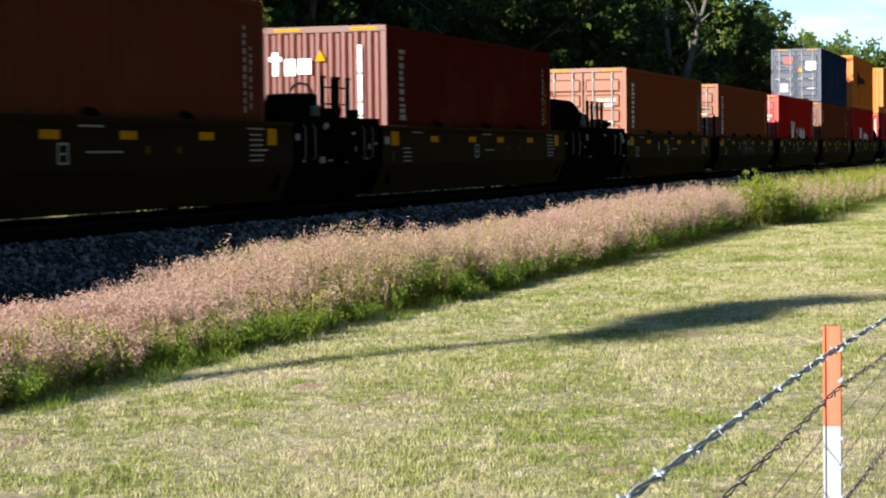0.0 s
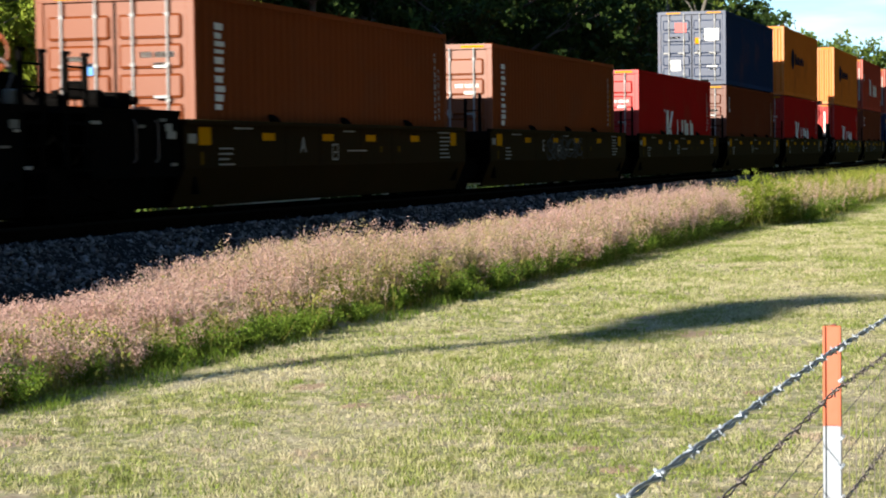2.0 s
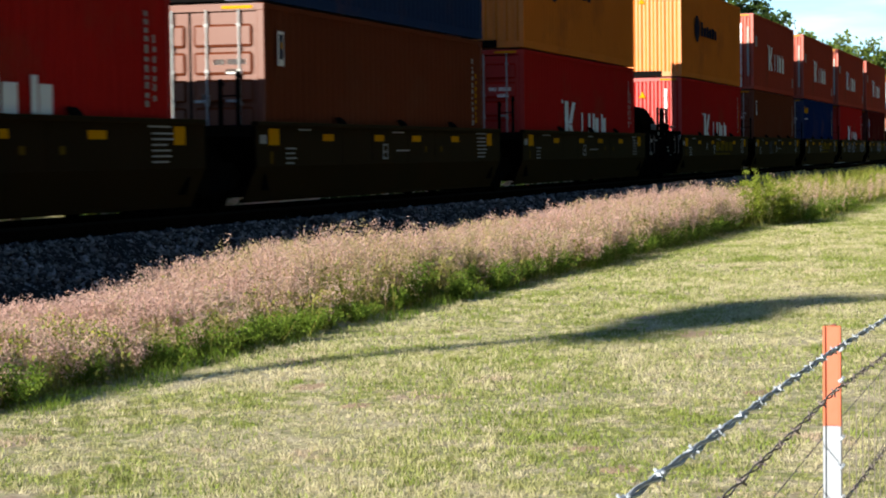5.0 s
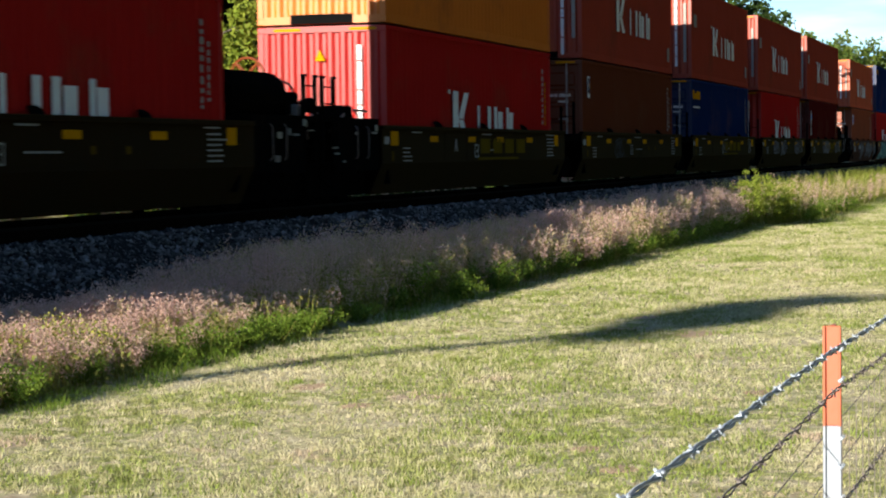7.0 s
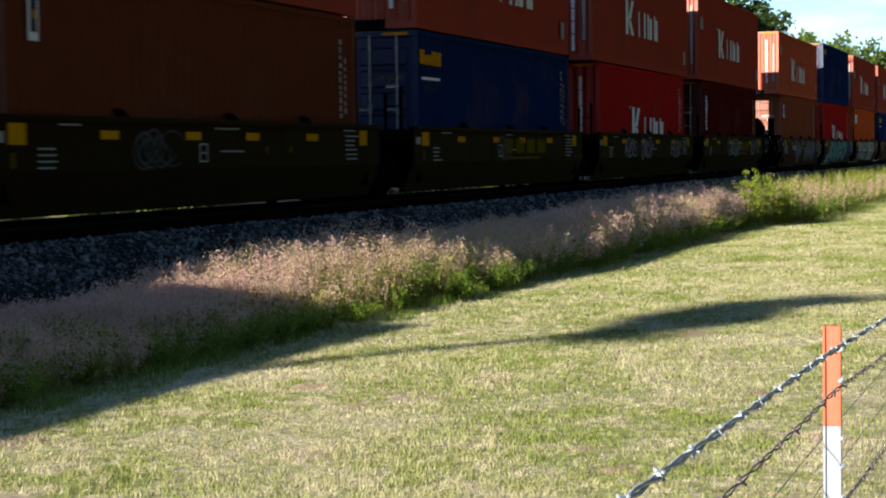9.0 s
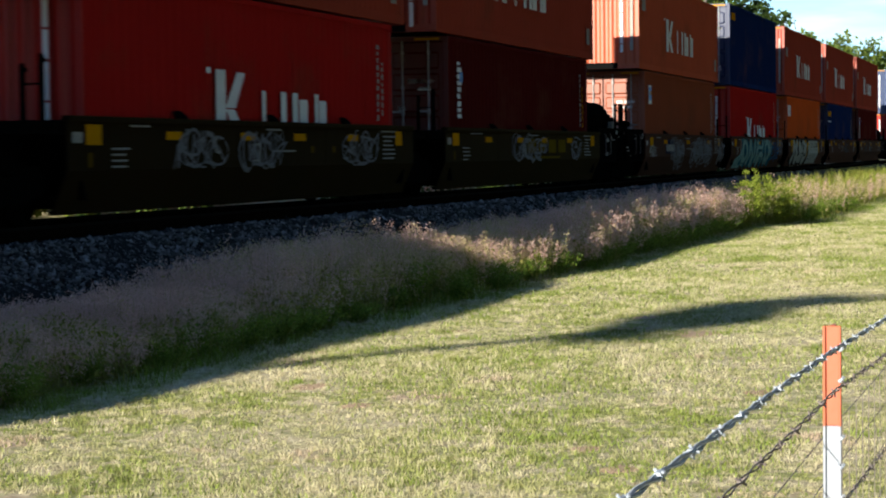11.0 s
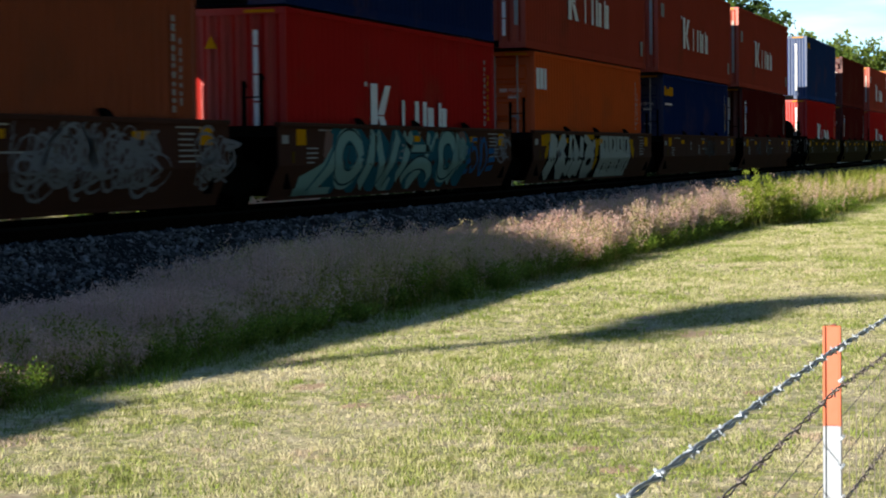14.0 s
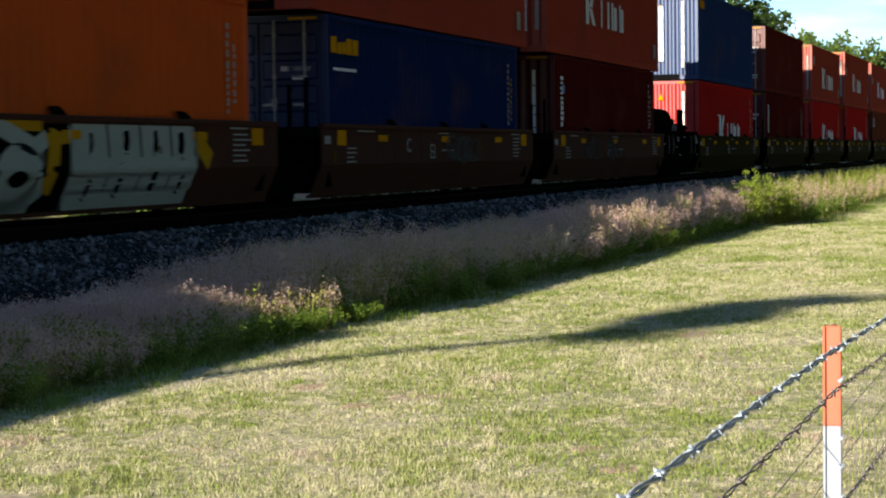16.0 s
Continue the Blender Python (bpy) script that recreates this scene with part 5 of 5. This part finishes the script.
def build_weeds():
    r = np.random.default_rng(5)
    n = 15500
    x = strip(n, r)
    lower = weed_edge(x) + np.interp(x, (18, 25), (0.3, 0.12))
    y = lower + (8.75 - lower) * r.random(n)
    bare = np.sin(x * 0.55 + 0.6) + 0.6 * np.sin(x * 1.7 + y * 1.3)
    keep = ((bare > -1.2) | (r.random(n) < 0.4)) & ((x < 44.5) | (r.random(n) < 0.22))
    x, y, lower = x[keep], y[keep], lower[keep]
    n = len(x)
    h = weed_top(x, y) * r.uniform(0.76, 1.06, n)
    tall = r.random(n) < 0.03
    h = np.where(tall, h * 1.18, h)
    sv, sf = blades(x, y, np.zeros(n), h, 0.003 + x * 0.00006, 0.12, r)
    tagged(new("weed_stalks", soup("weed_stalks", sv, sf, STALK)), "thin green weed stalks on the verge", "weeds", kind="stuff")
    k = 84
    t = r.random(n * k)
    ang = r.uniform(0, 6.28, n * k)
    wide = np.repeat(r.uniform(0.045, 0.15, n), k)
    rad = wide * np.sqrt(np.clip(t * (1.25 - t) * 2.2, 0.02, 1)) * r.random(n * k) ** 0.6
    hh = np.repeat(h, k)
    bow = np.repeat(0.24 * np.clip(1 - (y - lower) / 0.7, 0, 1) * np.interp(x, (22, 29), (0, 1)), k)
    heads = np.stack([np.repeat(x, k) + np.cos(ang) * rad, np.repeat(y, k) - bow * (0.5 + 0.5 * t) + np.sin(ang) * rad, hh * (1 - (1 - t) * np.repeat(np.interp(y - lower, (0.3, 0.9), (0.66, 0.48)), k)) + r.normal(0, 0.022, n * k)], -1)
    xs = np.repeat(x, k)
    headed = np.repeat((y > lower + np.interp(x, (18, 25), (0.38, 0.16))) | (r.random(n) < 0.35), k)
    ripe = np.interp(x, (10, 13, 18, 20.3, 24, 30, 40, 55, 80), (0.2, 0.06, 0.05, 0.4, 0.5, 0.22, 0.18, 0.75, 0.8)) + 0.25 * np.sin(x * 1.9 + y * 2.1) * np.sin(x * 0.8 - y)
    ripe = np.repeat(r.random(n) < ripe, k)
    for pick, mat, name, label in ((~ripe, PINK, "weed_seed_heads", "feathery pinkish seed heads of tall weeds"), (ripe, TAN, "tan_seed_heads", "feathery yellow-tan seed heads of tall weeds")):
        pick = pick & headed
        v, f = slivers(heads[pick], (0.0085 + 0.00024 * xs)[pick], (0.0034 + 0.00013 * xs)[pick], r)
        tagged(new(name, soup(name, v, f, mat)), label, "weeds", kind="stuff")
    k = 6
    t = r.random(n * k)
    hh = np.repeat(h * np.where(y < lower + 0.45, 1.15, 1.0), k)
    mid = np.stack([np.repeat(x, k) + r.normal(0, 0.05, n * k), np.repeat(y, k) + r.normal(0, 0.05, n * k), hh * (0.05 + 0.68 * t)], -1)
    v, f = leaf_cloud(mid, np.full(n * k, 0.01), 1, (0.019 + 0.00033 * np.repeat(x, k))[:, None], r)
    tagged(new("weed_foliage", soup("weed_foliage", v, f, STALK)), "yellow-green lower leaves of the weeds", "weeds", kind="stuff")
    n = 22000
    x = strip(n, r, 10.0)
    y = weed_edge(x) - 0.02 + 0.95 * r.random(n) ** 1.3 + 0.08 * np.sin(x * 1.3) + 0.06 * np.sin(x * 4.1)
    patch = np.clip(0.55 + 0.5 * np.sin(x * 0.9 + 1) + 0.35 * np.sin(x * 2.7), 0.12, 1)
    h = r.uniform(0.04, 0.17, n) * patch
    sv, sf = blades(x, y, np.zeros(n), h, 0.0018 + 0.00007 * x, 0.5, r)
    tagged(new("verge_grass", soup("verge_grass", sv, sf, LUSH)), "lush green grass along the edge of the weeds", "grass", kind="stuff")
    n = 14000
    x = 45.3 + 45 * r.random(n) ** 1.5
    y = 5.9 + 1.6 * r.random(n) ** 1.2
    sv, sf = blades(x, y, np.zeros(n), r.uniform(0.5, 1.12, n) * (0.85 + 0.2 * np.sin(x * 1.3)), 0.011, 0.3, r)
    tagged(new("tall_yellow_grass", soup("tall_yellow_grass", sv, sf, STRAW)), "tall yellow-green grass on the verge", "grass", kind="stuff")


def weed_clump(x, y, radius, height, n, mat, label, leaf=0.045):
    r = np.random.default_rng(int(x * 100))
    t = tagged(new("weed_clump"), label, "weed", "leafy weed clumps on the verge")
    c, sides = [], []
    for k in range(14):
        a, d = r.uniform(0, 6.28), radius * r.random() ** 0.5
        top = (math.cos(a) * d, math.sin(a) * d, height * r.uniform(0.55, 1.05))
        sides.append(((math.cos(a) * d * 0.3, math.sin(a) * d * 0.3, -0.02), top))
        c += [Vector(top) * q for q in (1.0, 0.8, 0.6, 0.4)]
    for lo, top in sides[:3]:
        part("stem", tube(bmesh.new(), [lo, top], [0.008, 0.004], 5), STALK, t)
    v, f = leaf_cloud(np.array(c, float), np.full(len(c), radius * 0.28), n // len(c), leaf, r)
    part("leaves", soup("leaves", v, f, mat), None, t)
    t.matrix_basis = pose(x, y, 0)


def build_clumps():
    r = random.Random(4)
    lush, yellow = "lush green broad-leaved weed clump", "yellow-green feathery weed clump"
    for x, y, rad, h in ((20.9, 6.85, 0.26, 0.36), (20.2, 6.8, 0.15, 0.2), (22.6, 6.75, 0.3, 0.24), (24.2, 6.72, 0.34, 0.27), (25.4, 6.75, 0.3, 0.25), (35.0, 6.75, 0.5, 0.32), (33.5, 6.7, 0.4, 0.25), (15.2, 6.55, 0.32, 0.22),
                         (14.5, 6.58, 0.28, 0.2), (15.9, 6.55, 0.3, 0.22), (16.6, 6.53, 0.32, 0.24), (17.3, 6.53, 0.28, 0.2), (18.1, 6.65, 0.3, 0.16), (19.0, 6.65, 0.3, 0.15), (21.7, 6.6, 0.3, 0.25), (23.4, 6.6, 0.34, 0.27), (26.6, 6.65, 0.34, 0.24), (29.2, 6.65, 0.4, 0.24), (32.0, 6.65, 0.4, 0.26), (36.7, 6.7, 0.45, 0.28), (40.2, 6.7, 0.5, 0.3), (12.0, 6.6, 0.3, 0.24), (11.6, 6.75, 0.3, 0.2), (13.3, 6.7, 0.2, 0.16), (28.0, 6.7, 0.3, 0.2), (30.5, 6.7, 0.35, 0.22),
                         (38.5, 6.8, 0.5, 0.3), (42.0, 6.8, 0.5, 0.35), (44.9, 6.1, 0.5, 0.5), (46.2, 5.6, 0.5, 0.4), (49.0, 5.5, 0.5, 0.4), (53.0, 5.5, 0.5, 0.3)):
        y = y - 0.2 if 20 < x < 43 else y
        weed_clump(x, y, rad, h * 1.15, 2600, LUSH, lush, 0.0065 + 0.00030 * x)
    for x, y, rad, h in ((42.0, 6.25, 0.26, 1.0), (42.8, 6.2, 0.26, 1.12), (43.5, 6.1, 0.3, 1.2), (44.3, 5.95, 0.26, 1.0), (45.0, 5.75, 0.26, 0.8)):
        weed_clump(x, y, rad, h, 1500, LEAF_SUNLIT, "tall bright green leafy weed standing over the seed heads", 0.021)
    for x in (21.6, 22.3, 19.6, 23.4, 13.8, 12.8, 17.4, 26.5, 31.8, 40.0, 44.5, 56, 60, 64, 69):
        weed_clump(x, float(weed_edge(x)) + 0.7 + r.random() * 0.3, 0.3 + 0.004 * x, 0.42, 1300, STRAW, yellow, 0.010 + 0.00036 * x)
    # dark clumps added beyond the track; their gaps break the bright ground into dashes
    for k in range(70):
        x = 26 + k * 1.6 + r.uniform(-0.5, 0.5)
        if r.random() < 0.5:
            weed_clump(x, 16.2 + r.uniform(-0.3, 0.3), 0.8, 0.9, 180, LEAF_SHADED, "added dark clump beyond the track that masks the bright ground", 0.09)


# worn spots in the lawn where the soil shows
BARE = ((18.67, 3.88, 0.22), (19.95, 3.95, 0.16), (18.1, 3.1, 0.3), (10.9, 2.5, 0.11), (10.15, 2.15, 0.12), (13.9, 2.0, 0.14), (13.45, 5.0, 0.16), (12.5, 4.35, 0.12), (18.15, 5.4, 0.2))
SOIL = material("bare_soil", (0.44, 0.315, 0.215), 0.95, 0, 0.6, 14, 70, 0.6, (0.33, 0.25, 0.13), spec=0.05)


def build_bare_spots():
    r = np.random.default_rng(17)
    for bx, by, wide in BARE:
        bm = bmesh.new()
        n = 26
        rim = [wide * (0.75 + 0.35 * r.random() + 0.2 * math.sin(3 * k + bx)) for k in range(n)]
        z0 = float(ground_height(np.float64(bx), np.float64(by)))
        mid = bm.verts.new((bx, by, z0 + 0.007))
        inner = [bm.verts.new((bx + 0.9 * rim[k] * math.cos(2 * math.pi * k / n), by + 0.6 * rim[k] * math.sin(2 * math.pi * k / n), z0 + 0.005)) for k in range(n)]
        outer = [bm.verts.new((bx + 1.5 * rim[k] * math.cos(2 * math.pi * k / n), by + rim[k] * math.sin(2 * math.pi * k / n), z0 - 0.004)) for k in range(n)]
        for k in range(n):
            bm.faces.new((mid, inner[k], inner[(k + 1) % n]))
            bm.faces.new((inner[k], outer[k], outer[(k + 1) % n], inner[(k + 1) % n]))
        tagged(new("bare_soil", mesh_of("bare_soil", bm, SOIL)), "bare reddish-brown soil showing through the worn lawn", "soil", kind="stuff")


def build_lawn_grass():
    r = np.random.default_rng(6)
    n = 68000
    x = 9.0 * (85 / 9.0) ** (r.random(n) ** 0.95)
    top = np.minimum(0.57 * x, 6.5)
    y = 0.07 * x + r.random(n) * (top - 0.07 * x)
    k = 8
    size = (0.3 + 1.1 * r.random(n) ** 1.8) * (1 + 0.3 * np.sin(x * 1.1 + 2 * np.sin(y)) * np.sin(y * 1.7))
    # uneven growth: thick clumps with low gaps between them
    lump = np.zeros(n)
    for wave in (0.9, 2.3, 4.1, 7.0, 11.0, 17.0, 24.0):
        for _ in range(3):
            a = r.uniform(0, 6.28)
            lump += np.sin(wave * (x * np.cos(a) + y * np.sin(a)) + r.uniform(0, 6.28)) / 3.2
    size = size * np.clip(0.88 + 0.26 * lump, 0.5, 1.6)
    x, y, size = (np.repeat(q, k) for q in (x, y, size))
    for bx, by, wide in BARE:
        size = size * (1 - 0.6 * np.exp(-((x - bx) / (wide * 1.5)) ** 2 - ((y - by) / wide) ** 2))
    spread = (0.011 + 0.0006 * x) * (0.6 + 0.5 * size)
    x, y = x + r.normal(0, 1, n * k) * spread, y + r.normal(0, 1, n * k) * spread
    h = (0.0185 + 0.0004 * x) * size * r.uniform(0.5, 1.3, n * k)
    v, f = short_blades(x, y, h, 0.0021 + x * 0.00014, r)
    tagged(new("lawn_grass", soup("lawn_grass", v, f, BLADE)), "short mown grass blades, green and straw-yellow", "grass", kind="stuff")
    # low broad-leaved patches in the turf
    m = 420
    cx = 9.0 * (60 / 9.0) ** r.random(m)
    cy = 0.07 * cx + r.random(m) * (np.minimum(0.57 * cx, 6.4) - 0.07 * cx)
    k = 110
    wide = np.repeat(r.uniform(0.04, 0.22, m) * (1 + 0.02 * cx), k)
    x, y = np.repeat(cx, k) + r.normal(0, 1, m * k) * wide * 1.5, np.repeat(cy, k) + r.normal(0, 1, m * k) * wide
    v, f = short_blades(x, y, (0.02 + 0.0006 * x) * r.uniform(0.4, 1.5, m * k), 0.004 + x * 0.00018, r)
    tagged(new("turf_weeds", soup("turf_weeds", v, f, TURF)), "low dark green broad-leaved weeds in the lawn", "weeds", kind="stuff")


build_clumps()
build_weeds()
build_lawn_grass()
build_bare_spots()

# ---- fence ----
POST_ORANGE = material("orange_post_paint", (0.42, 0.095, 0.04), 0.6, 0, 0.85, 12, 80, 0.08)
POST_WHITE = material("white_post_paint", (0.27, 0.295, 0.34), 0.6, 0, 0.88, 12, 80, 0.08)
WIRE = material("galvanised_wire", (0.36, 0.40, 0.46), 0.6, 0.0, 0.7, 30, 150, 0.1)
RUSTY_WIRE = material("rusty_wire", (0.17, 0.14, 0.13), 0.7, 0.1, 0.6, 30, 150, 0.1)


def build_fence():
    fence = tagged(new("wire_fence"), "wire fence with an orange and white steel post and barbed strands", "fence")
    px, py = 3.97, 0.43
    for x in (px,):
        for z0, z1, m, nm in ((1.078, 1.268, POST_ORANGE, "post_top"), (-0.3, 1.078, POST_WHITE, "post")):
            bm = bmesh.new()
            box(bm, x - 0.004, x + 0.004, py - 0.017, py + 0.017, z0, z1, 0.002)
            box(bm, x + 0.004, x + 0.04, py - 0.004, py + 0.004, z0, z1)
            for s in (-1, 1):
                box(bm, x - 0.011, x - 0.003, py + s * 0.0145 - 0.0025, py + s * 0.0145 + 0.0025, z0, z1, 0.001)
            part(nm, bm, m, fence)
    rb = random.Random(2)
    strands = (((1.297, 1.268, 1.250, 1.239, 1.212, 1.10), WIRE, 0.0026), ((1.20, 1.182, 1.168, 1.164, 1.130, 1.02), RUSTY_WIRE, 0.0015), ((0.99, 0.98, 0.955, 0.943, 0.912, 0.82), RUSTY_WIRE, 0.0015))
    for heights, m, rad in strands:
        def level(x):
            return float(np.interp(x, (0.6, 1.98, 3.17, 3.80, 4.75, 9.8), heights))

        bm = bmesh.new()
        for ph in (0, math.pi):
            pts = [(0.6 + i * 0.04, 0.406 + 0.003 * math.cos(i * 1.1 + ph), level(0.6 + i * 0.04) + 0.003 * math.sin(i * 1.1 + ph)) for i in range(230)]
            tube(bm, pts, rad, 5)
        part("barbed_strand", bm, m, fence)
        for k in range(36):
            x = 1.0 + k * 0.185 + rb.uniform(-0.012, 0.012)
            bm = bmesh.new()
            zz = level(x)
            q = rb.uniform(0, 6.28)
            for w in (0.0, 1.4):
                dy, dz = math.cos(q + w) * 0.0085, math.sin(q + w) * 0.0085
                tube(bm, [(x - 0.004 + w * 0.004, 0.406 + dy, zz + dz), (x + w * 0.004, 0.406, zz), (x + 0.004 + w * 0.004, 0.406 - dy, zz - dz)], 0.0019, 5)
            tube(bm, [(x - 0.009, 0.406, zz), (x + 0.013, 0.406, zz)], 0.0055 if m is WIRE else 0.0038, 6)
            part("barb", bm, m, fence)

    # the finer woven mesh below the strands, and wire clips on the post
    for z in (1.05, 0.96, 0.86, 0.75, 0.63):
        part("mesh_wire", tube(bmesh.new(), [(3.0, 0.452, z - 0.004), (4.0, 0.452, z), (5.2, 0.45, z - 0.006), (8.5, 0.45, z)], 0.0011, 5), RUSTY_WIRE, fence)
    for k in range(16):
        x = 4.05 + k * 0.15
        part("mesh_wire", tube(bmesh.new(), [(x, 0.452, 0.3), (x, 0.452, 1.05)], 0.001, 5), RUSTY_WIRE, fence)
    for z in (1.225, 1.167, 1.056, 1.002, 0.943):
        part("wire_clip", tube(bmesh.new(), [(px - 0.013, py - 0.013, z - 0.004), (px - 0.013, py - 0.019, z), (px - 0.004, py - 0.021, z + 0.003)], 0.0034, 6), WIRE, fence, "bright galvanised clip")


build_fence()

# ---- motion ----


def motions():
    for thing, s, y, z in TRAIN:
        walk(thing, [(0.0, pose(s, y, z)), (8.0, pose(s - SPEED * 8, y, z)), (16.0, pose(s - SPEED * 16, y, z))])
    # wheels roll on the rails, a row for every thirtieth of a second
    step = -math.degrees(SPEED / 0.42) / FPS
    for wheel, x in WHEELS:
        walk(wheel, [(k / FPS, pose(x, 0, 0.42, 0, step * k % 360, 0)) for k in range(16 * FPS + 1)])


motions()
